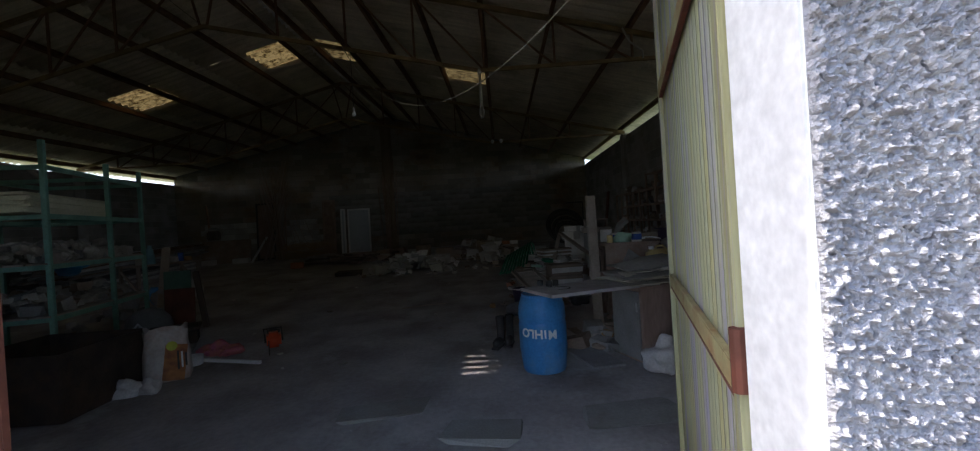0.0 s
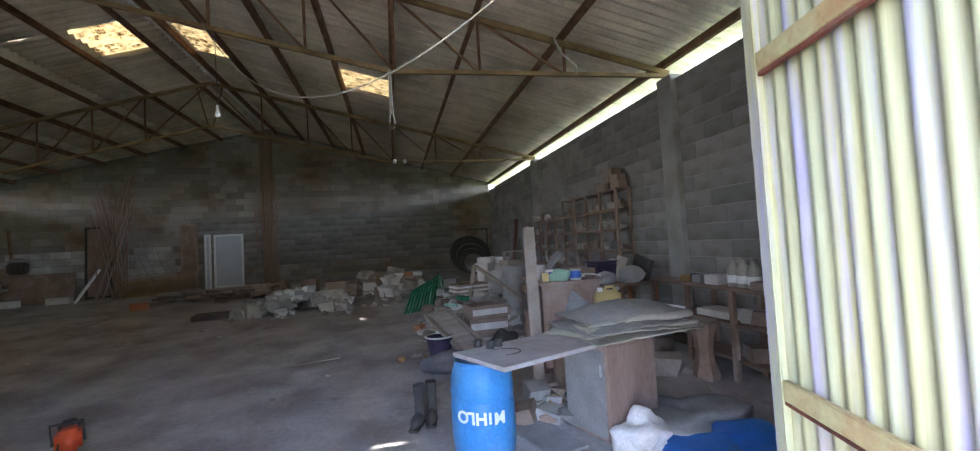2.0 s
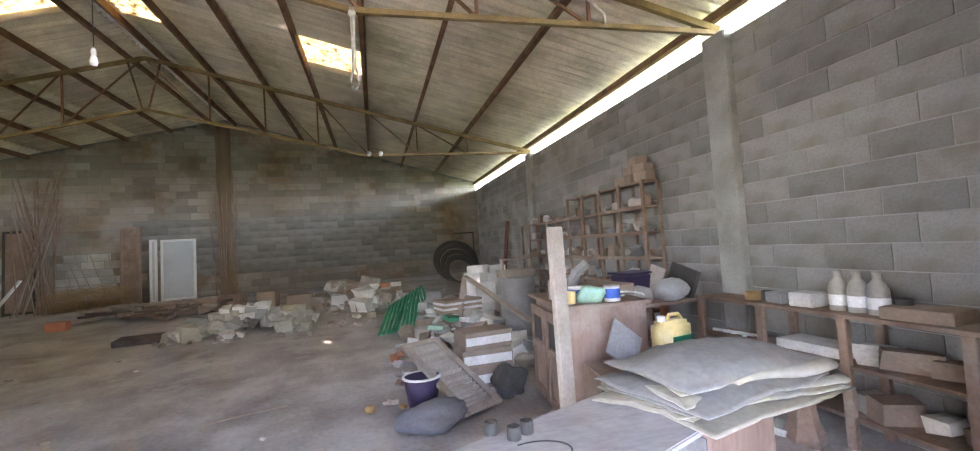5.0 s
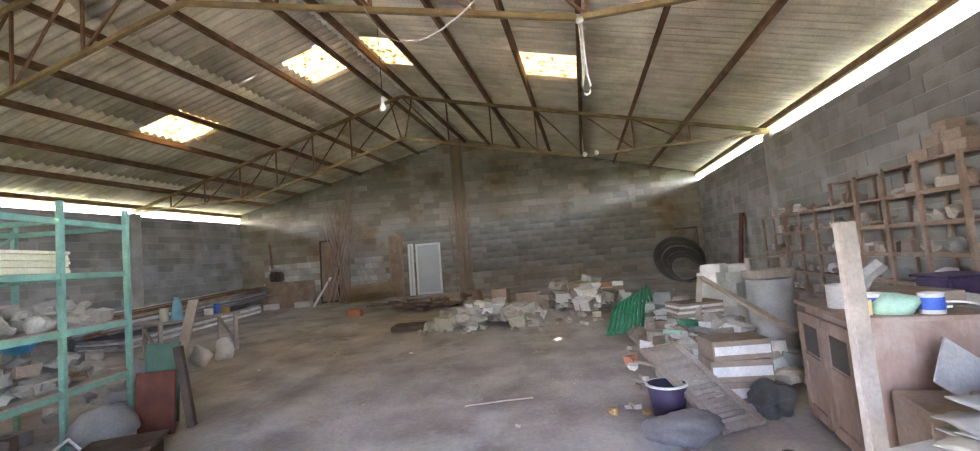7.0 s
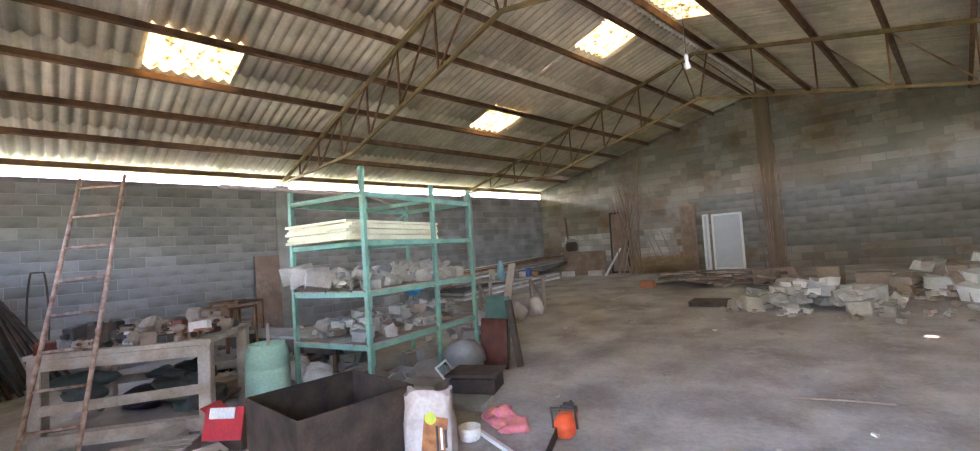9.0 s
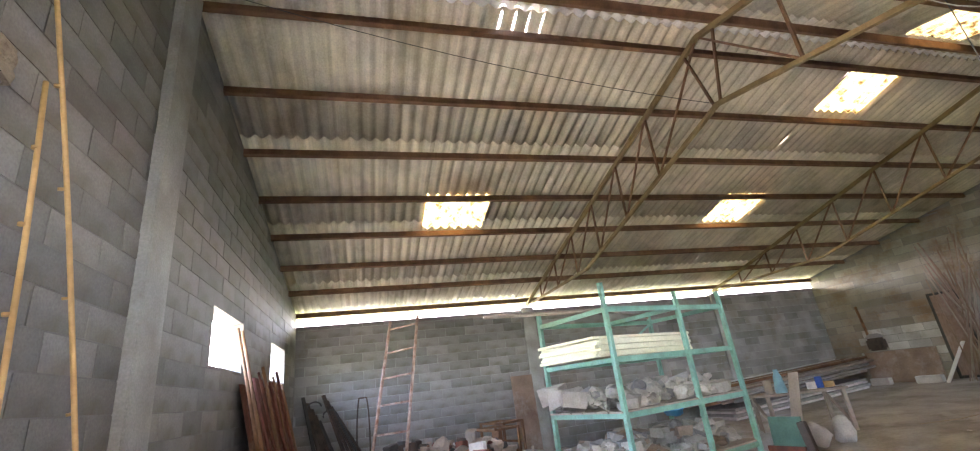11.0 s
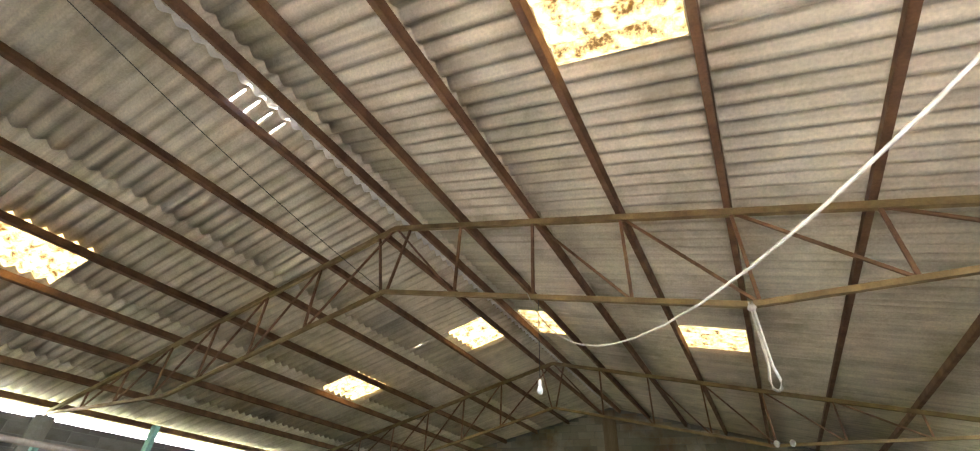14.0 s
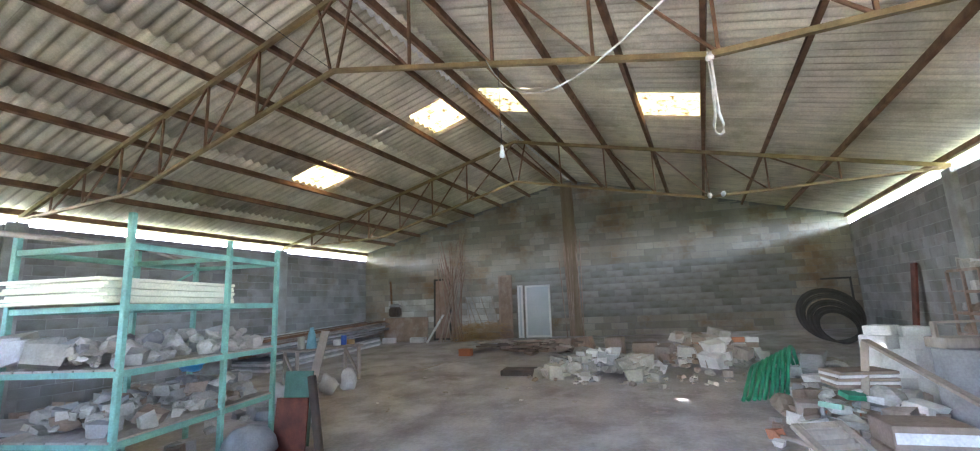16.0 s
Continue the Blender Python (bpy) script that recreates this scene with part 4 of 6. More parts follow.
# louvred shutter leaning on the heap
sh = thing("louvred_shutter", pose(0, 0, 0), "grey wooden louvred shutter propped aslant before the cartons", "shutter")
foot = Vector((0.99, 6.70, fz(6.7) + 0.035))
along = Vector((-0.44, 0.75, 0.46)).normalized()
across = Vector((0.853, 0.52, 0.0))
across = (across - along * across.dot(along)).normalized()
sm = Matrix.Translation(foot + along * 0.54 - across * 0.08) @ Matrix((across, along, across.cross(along))).transposed().to_4x4()


def sm_box(c, s, rot=(0, 0, 0)):
    bm = box(c, s, rot, 0.003)
    bmesh.ops.transform(bm, verts=bm.verts, matrix=sm)
    return bm


for x in (-0.20, 0.20):
    part("stile", sm_box((x, 0, 0), (0.07, 1.08, 0.04)), GREY_WOOD, sh)
for y in (-0.50, 0.50):
    part("rail", sm_box((0, y, 0), (0.33, 0.07, 0.04)), GREY_WOOD, sh)
for i in range(17):
    part("slat", sm_box((0, -0.44 + 0.88 * i / 16, 0), (0.33, 0.038, 0.008), (48, 0, 0)), GREY_WOOD, sh)
tagged(part("plank", bar((1.32, 9.3, fz(9) + 0.95), (1.75, 7.6, fz(7.6) + 0.55), 0.08, 0.03), GREY_WOOD), "grey plank aslant on the heap", "plank")
tagged(part("plank", bar((1.30, 9.25, fz(9) + 0.93), (1.05, 8.6, fz(8.6) + 0.3), 0.07, 0.03), GREY_WOOD), "short grey plank aslant on the heap", "plank")

# sack and bucket
SACK = surface("violet_grey_sack", (0.19, 0.18, 0.185), (0.13, 0.12, 0.13), 0.7, 4, 40, 0.3)
tagged(part("sack", lump((0.62, 0.42, 0.24), random.Random(8), m=pose(0.42, 6.56, fz(6.56) + 0.08, 0, 0, 20), rough=0.16, sub=4), SACK, smooth=True), "dusty violet-grey plastic sack lying on the floor", "sack")
bk = thing("bucket", pose(0.40, 6.98, fz(6.98)), "dark purple plastic bucket with a pale rim", "bucket")
part("body", lathe([(0, 0), (0.13, 0), (0.175, 0.30), (0.165, 0.30), (0.12, 0.02), (0, 0.02)], 24), PURPLE, bk, smooth=True)
part("rim", lathe([(0.17, 0.29), (0.185, 0.295), (0.185, 0.31), (0.165, 0.312)], 24), WHITE_TILE, bk, "pale rim", True)


# tile boxes
for i, (x, y, z, w, d, h, r) in enumerate(((1.72, 10.3, 0, 0.5, 0.4, 0.34, 5), (2.2, 10.35, 0, 0.45, 0.4, 0.34, -4), (1.74, 10.32, 0.34, 0.44, 0.38, 0.36, 3), (2.2, 10.33, 0.34, 0.46, 0.38, 0.34, -6), (1.72, 10.3, 0.7, 0.38, 0.34, 0.17, 10), (2.12, 10.3, 0.69, 0.40, 0.34, 0.16, -4), (1.80, 10.3, 0.87, 0.36, 0.3, 0.12, 14), (2.1, 10.32, 0.85, 0.34, 0.3, 0.12, 2))):
    slab_thing("tile_box", (x + 0.05 * math.sin(7 * i), y, fz(10.3) + z + h / 2), (w * 0.88, d, h - 0.003), (0, 0, r * 4), WHITE_TILE, "dusty white tile box stacked on others", "box", 0.008, "stacked tile boxes")


# heap of boxes, boards and scrap
def heap(x0, x1, y0, y1, n, rng, tall, mats, name, label, category, group, smin=0.12, smax=0.36):
    for i in range(n):
        u, v = rng.random(), rng.random()
        x, y = x0 + (x1 - x0) * u, y0 + (y1 - y0) * v
        s = rng.uniform(smin, smax)
        q = 1 - max(abs(u - 0.5), abs(v - 0.5)) * 2
        h = s * rng.uniform(0.35, 0.75)
        z = fz(y) + h * 0.42 + tall * q * (i / n)
        m = pose(x, y, z, rng.uniform(-14, 14), rng.uniform(-14, 14), rng.uniform(0, 180))
        bm = shard((s, s * rng.uniform(0.6, 1), h), rng, m=m) if rng.random() < 0.85 else lump((s, s * 0.8, h), rng, m=m, rough=0.28)
        tagged(part(name, bm, rng.choice(mats)), label, category, group)


heap(0.45, 2.0, 7.8, 9.9, 120, random.Random(21), 0.62, [WHITE_TILE, GREYPLASTIC, CARD, STONE, GREY_WOOD, WHITE_TILE], "scrap_piece", "dusty broken box or board in the scrap heap", "scrap", "scrap heap by the sideboard", 0.10, 0.36)
slab_thing("book", (0.98, 8.6, fz(8.6) + 0.48), (0.22, 0.16, 0.05), (10, 6, 20), HOSE_GREEN, "flat box with a bright green lid", "box")
slab_thing("book", (0.75, 8.5, fz(8.5) + 0.40), (0.2, 0.14, 0.05), (-8, 5, -20), GREEN_PLASTIC, "pale green plastic box on the heap", "box")
for k in range(5):
    slab_thing("flat_box", (1.15, 9.1, fz(9) + 0.50 + 0.035 * k), (0.6, 0.4, 0.03), (0, 0, 8 + 3 * k), WHITE_TILE if k % 2 else CARD, "flat dusty box in a stack", "box", 0.003, "flat stacked boxes")

# grey drum with a tool tray on it
dm = thing("drum", pose(1.95, 8.7, fz(8.7)), "dusty grey metal drum standing in the scrap", "drum")
part("body", lathe([(0, 0), (0.24, 0), (0.25, 0.02), (0.25, 0.3), (0.258, 0.32), (0.25, 0.34), (0.25, 0.62), (0.258, 0.64), (0.25, 0.66), (0.25, 0.93), (0.235, 0.95), (0.23, 0.93), (0, 0.93)], 28), GREYPLASTIC, dm, smooth=True)
ty = thing("tool_tray", pose(1.95, 8.7, fz(8.7) + 0.95, 0, 0, 15), "open wooden tool tray with a bar handle", "tray")
part("base", box((0, 0, 0.05), (0.5, 0.28, 0.1), bevel=0.006), GREY_WOOD, ty)
for x in (-0.23, 0.23):
    part("end_post", box((x, 0, 0.17), (0.03, 0.06, 0.16), bevel=0.004), GREY_WOOD, ty)
part("handle", box((0, 0, 0.245), (0.5, 0.03, 0.025), bevel=0.004), GREY_WOOD, ty)
tagged(part("rubbish_bag", lump((0.34, 0.34, 0.3), random.Random(48), m=pose(1.28, 7.05, fz(7.05) + 0.12), rough=0.3, sub=4), DARK, smooth=True), "black rubbish bag slumped by the sideboard", "bag")
heap(2.1, 3.1, 7.7, 9.6, 40, random.Random(53), 0.45, [GREYPLASTIC, CARD, STONE, WHITE_TILE, GREY_WOOD], "scrap_piece", "dusty broken box or tub before the pigeonholes", "scrap", "scrap before the pigeonholes", 0.14, 0.42)
heap(0.7, 1.6, 10.2, 12.4, 46, random.Random(54), 0.45, [GREYPLASTIC, STONE, STONE, WHITE_TILE, GREY_WOOD], "scrap_piece", "dusty stone and bag in the scrap heap", "scrap", "scrap by the hose", 0.14, 0.44)
heap(0.2, 1.9, 7.4, 9.6, 90, random.Random(71), 0.5, [WHITE_TILE, GREYPLASTIC, CARD, STONE, GREY_WOOD, BRICK], "scrap_piece", "small dusty broken piece in the scrap heap", "scrap", "small scrap by the sideboard", 0.05, 0.16)

# green hose hung over a heap
for k in range(9):
    o = random.Random(k)
    pts = []
    for i in range(20):
        a = math.pi * i / 19
        pts.append((0.02 + 0.45 * (i / 19) + 0.07 * k + 0.006 * o.uniform(-1, 1), 10.0 + 1.6 * (i / 19) + 0.04 * k, fz(10.3) + 0.03 + (0.42 + 0.04 * k) * math.sin(a) ** 1.3 * (0.55 + 0.5 * i / 19)))
    tagged(part("hose", tube(pts, 0.027, 8), HOSE_GREEN, smooth=True), "thick green garden hose draped over the heap", "hose", "green hose loops")
tagged(part("hose", tube([(0.62 + 0.34 * math.cos(a), 8.6 + 0.5 * math.sin(a), fz(8.6) + 0.03 + 0.06 * math.sin(a * 2)) for a in [i * 0.25 for i in range(8, 26)]], 0.024, 8), GREY_WOOD, smooth=True), "stiff grey-brown hose curled on the floor", "hose")

# black pipe coil against the rear wall
coil = thing("pipe_coil", pose(2.42, 15.5, fz(15.6) + 0.0, 0, 0, 4), "large coil of black plastic pipe leaning on the rear wall", "pipe coil")
for k in range(22):
    o = random.Random(40 + k)
    r = 0.36 + 0.014 * k + o.uniform(-0.03, 0.03)
    part("turn", tube([((r * 1.02) * math.cos(a), 0.022 * k - 0.2 + (0.4) * (1 + math.sin(a)) * 0.8, 0.03 + r * 0.92 * (1 + math.sin(a))) for a in [2 * math.pi * i / 36 for i in range(36)]], 0.027, 6, closed=True), DARK, coil, smooth=True)

slab_thing("red_board", (XR - 0.17, 14.5, (2.05 + fz(14.5)) / 2), (0.04, 0.24, 2.05 - fz(14.5)), (0, 7, 0), RED_RUST, "dark red painted board leaning on the side wall", "board")
nf = thing("blind_opening", pose(3.0, rear(3.0) - 0.02, 0), "small blind opening with a dark lintel in the rear wall", "opening", kind="structure")
for c, s in (((0, 0, 1.9), (0.9, 0.05, 0.05)), ((-0.43, 0, 1.55), (0.04, 0.05, 0.7)), ((0.43, 0, 1.55), (0.04, 0.05, 0.7))):
    part("frame_bar", box(c, s), DARK, nf)

# boots, bags and boards near the barrel
def boot(x, y, r):
    b = thing("rubber_boot", pose(x, y, fz(y), 0, 0, r), "black rubber boot covered in dust", "boot", "pair of boots")
    part("shaft", lathe([(0.05, 0.05), (0.05, 0.12), (0.048, 0.2), (0.058, 0.34), (0.054, 0.34), (0.045, 0.2), (0.04, 0.1)], 14, m=pose(0, 0.06, 0, 0, 0, 0) @ Matrix.Diagonal((0.9, 1.15, 1, 1))), DARK, b, smooth=True)
    part("foot", lump((0.10, 0.29, 0.11), random.Random(2), m=pose(0, -0.03, 0.06), rough=0.05, sub=3), DARK, b, smooth=True)
    part("sole", box((0, -0.03, 0.012), (0.095, 0.28, 0.024), bevel=0.01), DARK, b)


boot(0.02, 5.15, -20)
boot(0.14, 5.2, -8)
tagged(part("plastic_sack", lump((0.42, 0.36, 0.34), random.Random(31), m=pose(1.62, 4.12, fz(4.1) + 0.15), rough=0.4, sub=4), WHITE_TILE, smooth=True), "crumpled dirty white plastic sack on the floor", "sack")
tagged(part("tarpaulin", lump((0.75, 0.6, 0.16), random.Random(33), m=pose(2.12, 4.05, fz(4.05) + 0.05), rough=0.5, sub=4), BLUE_BAG, smooth=True), "crumpled blue tarpaulin on the floor", "tarpaulin")
tagged(part("plastic_film", lump((0.9, 0.7, 0.2), random.Random(34), m=pose(2.2, 4.55, fz(4.5) + 0.06), rough=0.5, sub=4), GREYPLASTIC, smooth=True), "crumpled grey plastic film on the floor", "film")
slab_thing("panel", (0.98, 4.62, fz(4.6) + 0.03), (0.36, 0.7, 0.02), (4, 3, 20), GREYPLASTIC, "dusty grey panel lying on the floor", "panel")
slab_thing("panel", (2.55, 5.0, fz(5.0) + 0.02), (0.5, 1.2, 0.025), (2, 1, -25), DUST_WOOD, "dusty board lying on the floor", "board")
tagged(part("yellow_pot", lathe([(0, 0), (0.06, 0), (0.07, 0.1), (0.06, 0.1), (0.05, 0.02), (0, 0.02)], 14, m=pose(1.22, 5.0, fz(5) + 0.05, 25, 10, 0)), STRAW, smooth=True), "small yellow plastic pot among the rubbish", "pot")
heap(0.85, 1.5, 4.75, 5.4, 16, random.Random(50), 0.12, [GREY_WOOD, CARD, GREYPLASTIC, DUST_WOOD], "litter_piece", "dusty litter and wood scrap on the floor", "litter", "litter by the cupboard", 0.1, 0.3)
heap(2.0, 3.1, 5.3, 6.4, 16, random.Random(51), 0.1, [GREY_WOOD, STONE, GREYPLASTIC, DUST_WOOD], "litter_piece", "dusty litter and wood scrap on the floor", "litter", "litter by the bench", 0.12, 0.34)
heap(-0.1, 0.7, 7.0, 7.6, 10, random.Random(52), 0.02, [GREY_WOOD, DUST_WOOD, STRAW], "litter_piece", "small dusty litter on the floor", "litter", "litter by the sack", 0.05, 0.14)
for x, y, w, d, r in ((1.05, 3.35, 0.9, 0.5, 4), (-0.95, 3.62, 0.75, 0.34, 12), (-0.1, 3.2, 0.6, 0.4, -10)):
    tagged(part("concrete_slab", shard((w, d, 0.05), random.Random(int(w * 100)), m=pose(x, y, fz(y) + 0.012, 0, 0, r)), CONCRETE), "cracked concrete slab sunk in the earth floor", "slab", "sunken slabs")

DARK_TIMBER = surface("dark_old_timber", (0.13, 0.095, 0.07), (0.085, 0.06, 0.045), 0.9, 4, 40, 0.4, stain=(0.22, 0.18, 0.14), stain_amount=0.4)
# ---- rear: rubble, timber, leaning doors ----
R2 = random.Random(77)
heap(-3.3, -1.2, 11.0, 12.0, 90, random.Random(60), 0.6, [STONE, STONE, WHITE_TILE, CREAM, GREYPLASTIC], "rubble_piece", "dusty broken stone or sack in a rubble heap", "rubble", "front rubble heap", 0.12, 0.42)
heap(-3.6, 0.9, 10.7, 13.6, 170, random.Random(72), 0.35, [STONE, STONE, DUST_WOOD, CARD, GREY_WOOD], "rubble_piece", "small dusty stone or wood chip round the rubble", "rubble", "small rubble round the heaps", 0.05, 0.17)
heap(-1.6, 0.6, 12.4, 14.0, 85, random.Random(61), 0.75, [STONE, CARD, WHITE_TILE, GREY_WOOD, STONE], "rubble_piece", "dusty broken stone or box in a rubble heap", "rubble", "rear rubble heap", 0.14, 0.45)
for i in range(30):
    z = fz(13) + 0.05 + 0.1 * (i // 6)
    slab_thing("brick", (-0.75 + 0.24 * (i % 6) + R2.uniform(-0.02, 0.02), 13.0 + R2.uniform(-0.04, 0.04), z), (0.22, 0.11, 0.095), (0, 0, R2.uniform(-5, 5)), R2.choice([WHITE_TILE, CARD, BRICK, STONE]), "dusty brick in a loose stack", "brick", 0.005, "stacked bricks")
slab_thing("carton", (-1.55, 12.9, fz(12.9) + 0.22), (0.5, 0.4, 0.4), (0, 0, 5), CARD, "brown carton by the rubble", "carton", 0.01)
slab_thing("carton", (-2.2, 13.1, fz(13.1) + 0.26), (0.36, 0.36, 0.5), (0, 0, -5), CARD, "upright brown carton by the rubble", "carton", 0.01)
slab_thing("grate", (-3.8, 11.5, fz(11.5) + 0.06), (0.8, 0.45, 0.1), (2, 0, 8), BLACK_STEEL, "dark metal grate on the floor", "grate", 0.01)
for i in range(34):
    x, y = -6.2 + 2.5 * R2.random(), 13.7 + 1.1 * R2.random()
    L = R2.uniform(0.5, 1.7)
    a = R2.uniform(-55, 55)
    slab_thing("timber", (x + 0.2, y, fz(y) + 0.04 + 0.28 * (i / 34)), (L, R2.uniform(0.06, 0.16), R2.uniform(0.03, 0.07)), (0, R2.uniform(-3, 3), a), R2.choice([DARK_TIMBER, DARK_TIMBER, WOOD, GREY_WOOD]), "old dusty timber in a low pile", "timber", 0.004, "timber pile")
slab_thing("hollow_brick", (-6.2, 13.6, fz(13.6) + 0.09), (0.34, 0.2, 0.18), (0, 0, 4), BRICK, "orange hollow brick at the foot of the timber", "brick", 0.006)
heap(-4.6, -3.0, 13.6, 15.0, 16, random.Random(62), 0.2, [GREY_WOOD, STONE, WOOD], "rubble_piece", "dusty timber scrap and stone", "rubble", "scrap by the timber", 0.2, 0.5)


# white framed door leaning on the rear wall
def leaning_door(x0, x1, z1, tilt, frame_mat, panel_mat, label, category="door", name="loose_door"):
    xm, w = (x0 + x1) / 2, x1 - x0
    y = rear(xm)
    zb = fz(y)
    h = (z1 - zb) / math.cos(radians(tilt))
    d = thing(name, pose(xm, y - 0.06 - h * math.sin(radians(tilt)), zb, -tilt, 0, math.degrees(math.atan(REAR_K))), label, category)
    for x in (-w / 2 + 0.03, w / 2 - 0.03):
        part("stile", box((x, 0, h / 2), (0.06, 0.045, h), bevel=0.004), frame_mat, d)
    for z in (0.04, h - 0.03):
        part("rail", box((0, 0, z), (w - 0.12, 0.045, 0.06), bevel=0.004), frame_mat, d)
    part("panel", box((0, 0.004, h / 2), (w - 0.12, 0.02, h - 0.1)), panel_mat, d)
    return d


PANEL_GREY = surface("pale_grey_panel", (0.50, 0.53, 0.56), (0.44, 0.47, 0.50), 0.5, 2, 40, 0.05)
leaning_door(-5.72, -4.88, 2.16, 5, WHITE_PAINT, PANEL_GREY, "white framed door with a pale grey panel, leaning on the wall")
leaning_door(-5.98, -5.80, 2.18, 4, WHITE_PAINT, PANEL_GREY, "narrow white frame leaning on the wall", "frame", "loose_frame")
leaning_door(-6.62, -6.15, 2.55, 4, WOOD, SHELF_WOOD, "brown wooden door leaning on the wall")
leaning_door(-9.0, -8.35, 2.56, 3, DARK, WOOD, "dark wooden door standing against the rear wall")
for i in range(26):
    x = -8.6 + 0.9 * R2.random()
    xt = -8.9 + 1.1 * R2.random()
    zt = R2.uniform(2.6, 4.2)
    yb = rear(x) - R2.uniform(0.3, 0.7)
    tagged(part("pole", tube([(x, yb, fz(yb)), (xt, rear(xt) - 0.08, zt)], R2.uniform(0.012, 0.022), 6), R2.choice([WOOD, GREY_WOOD, SHELF_WOOD])), "thin wooden pole leaning on the rear wall", "pole", "leaning poles")
for i in range(8):
    x = -4.35 + 0.5 * R2.random()
    yb = rear(x) - R2.uniform(0.15, 0.4)
    tagged(part("pole", tube([(x, yb, fz(yb)), (x + R2.uniform(-0.2, 0.1), rear(x) - 0.12, R2.uniform(2.8, 4.3))], 0.016, 6), R2.choice([WOOD, SHELF_WOOD])), "thin brown pole leaning on the wall pillar", "pole", "poles by the pillar")
slab_thing("chipboard", (-10.05, rear(-10) - 0.2, fz(16.4) + 0.42), (1.7, 0.05, 0.84), (-6, 0, 7.9), SHELF_WOOD, "brown board leaning on the rear wall", "board")
slab_thing("white_block", (-10.5, rear(-10.5) - 0.5, fz(16) + 0.09), (0.45, 0.2, 0.18), (0, 0, 8), WHITE_TILE, "white block on the floor", "block", 0.008)
slab_thing("white_block", (-9.4, rear(-9.4) - 0.5, fz(16) + 0.09), (0.55, 0.2, 0.18), (0, 0, 8), WHITE_TILE, "white block on the floor", "block", 0.008)
tagged(part("white_batten", bar((-8.95, rear(-9) - 0.7, fz(16)), (-8.65, rear(-8.6) - 0.15, fz(16) + 0.9), 0.1, 0.03), WHITE_PAINT), "white painted batten leaning by the dark door", "batten")
mx = thing("mixer", pose(-10.4, rear(-10.4) - 0.3, fz(16.2) + 0.86), "old rusty machine head on a stand", "machine")
part("body", box((0, 0, 0.2), (0.4, 0.3, 0.34), bevel=0.05), BLACK_STEEL, mx)
part("cover", lathe([(0.0, 0), (0.2, 0), (0.2, 0.06), (0.1, 0.12), (0, 0.12)], 16, m=pose(0, 0, 0.37)), GREYPLASTIC, mx)
part("arm", bar((-0.16, 0.05, 0.1), (-0.28, 0.1, 1.3), 0.05), RUST, mx)
for i in range(5):
    tagged(part("stick", tube([(-7.4 + 0.25 * i, rear(-7) - 0.5, fz(16.5) + 0.05), (-7.9 + 0.5 * i * R2.random(), rear(-7) - 0.1, fz(16.5) + R2.uniform(0.9, 1.7))], 0.014, 6), GREY_WOOD), "thin branch leaning on the rear wall", "stick", "thin branches")


def tufts(x0, x1, y0, y1, n, h, rng):
    bm = bmesh.new()
    for i in range(n):
        x, y = rng.uniform(x0, x1), rng.uniform(y0, y1)
        a, l = rng.uniform(0, 6.28), rng.uniform(0.2, 0.5)
        z = fz(y) + rng.uniform(0, h)
        bar((x, y, z), (x + l * math.cos(a), y + l * math.sin(a), max(z + rng.uniform(-0.12, 0.12), fz(y) + 0.01)), 0.008, 0.004, bm)
    return bm


tagged(part("straw_heap", tufts(-8.0, -6.3, 16.2, 16.6, 900, 0.55, random.Random(5)), STRAW), "heap of yellow-brown straw against the wall", "straw", kind="stuff")

# pipes and sheets stacked in the far corner
for i in range(55):
    x = -11.55 + 0.11 * (i % 11) + 0.03 * (i // 11)
    z = fz(14) + 0.40 + 0.085 * (i // 11)
    tagged(part("pipe", tube([(x, 10.6 + R2.uniform(-0.5, 0.4), z - 0.14), (x + R2.uniform(-0.05, 0.05), 15.6 + R2.uniform(-0.5, 0.3), z + 0.13)], 0.035, 8), R2.choice([GREYPLASTIC, CHROME, RUST, GREY_WOOD]), smooth=True), "long grey pipe in a stack by the wall", "pipe", "stacked pipes")
for k in range(4):
    slab_thing("roofing_sheet", (-11.0, 13.1, fz(13.1) + 0.05 + 0.07 * k), (1.25, 4.6, 0.05), (2.9, 0, R2.uniform(-2, 2)), R2.choice([GREYPLASTIC, WHITE_TILE]), "grey roofing sheet in a low stack", "sheet", 0.006, "stacked sheets")

# ---- west: green steel shelf ----
N0 = Vector((-5.20, 5.05, 0))
U, V = Vector((-0.276, 0.961, 0)), Vector((-0.961, -0.276, 0))
SH_L, SH_D, SH_TOP = 2.28, 1.30, 2.50
rot_shelf = math.degrees(math.atan2(U.y, U.x))
shelf = thing("steel_shelf", pose(N0.x, N0.y, fz(5.6), 0, 0, rot_shelf), "tall mint-green steel shelf rack loaded with stones and boards", "shelf")
HT = SH_TOP - fz(5.6)
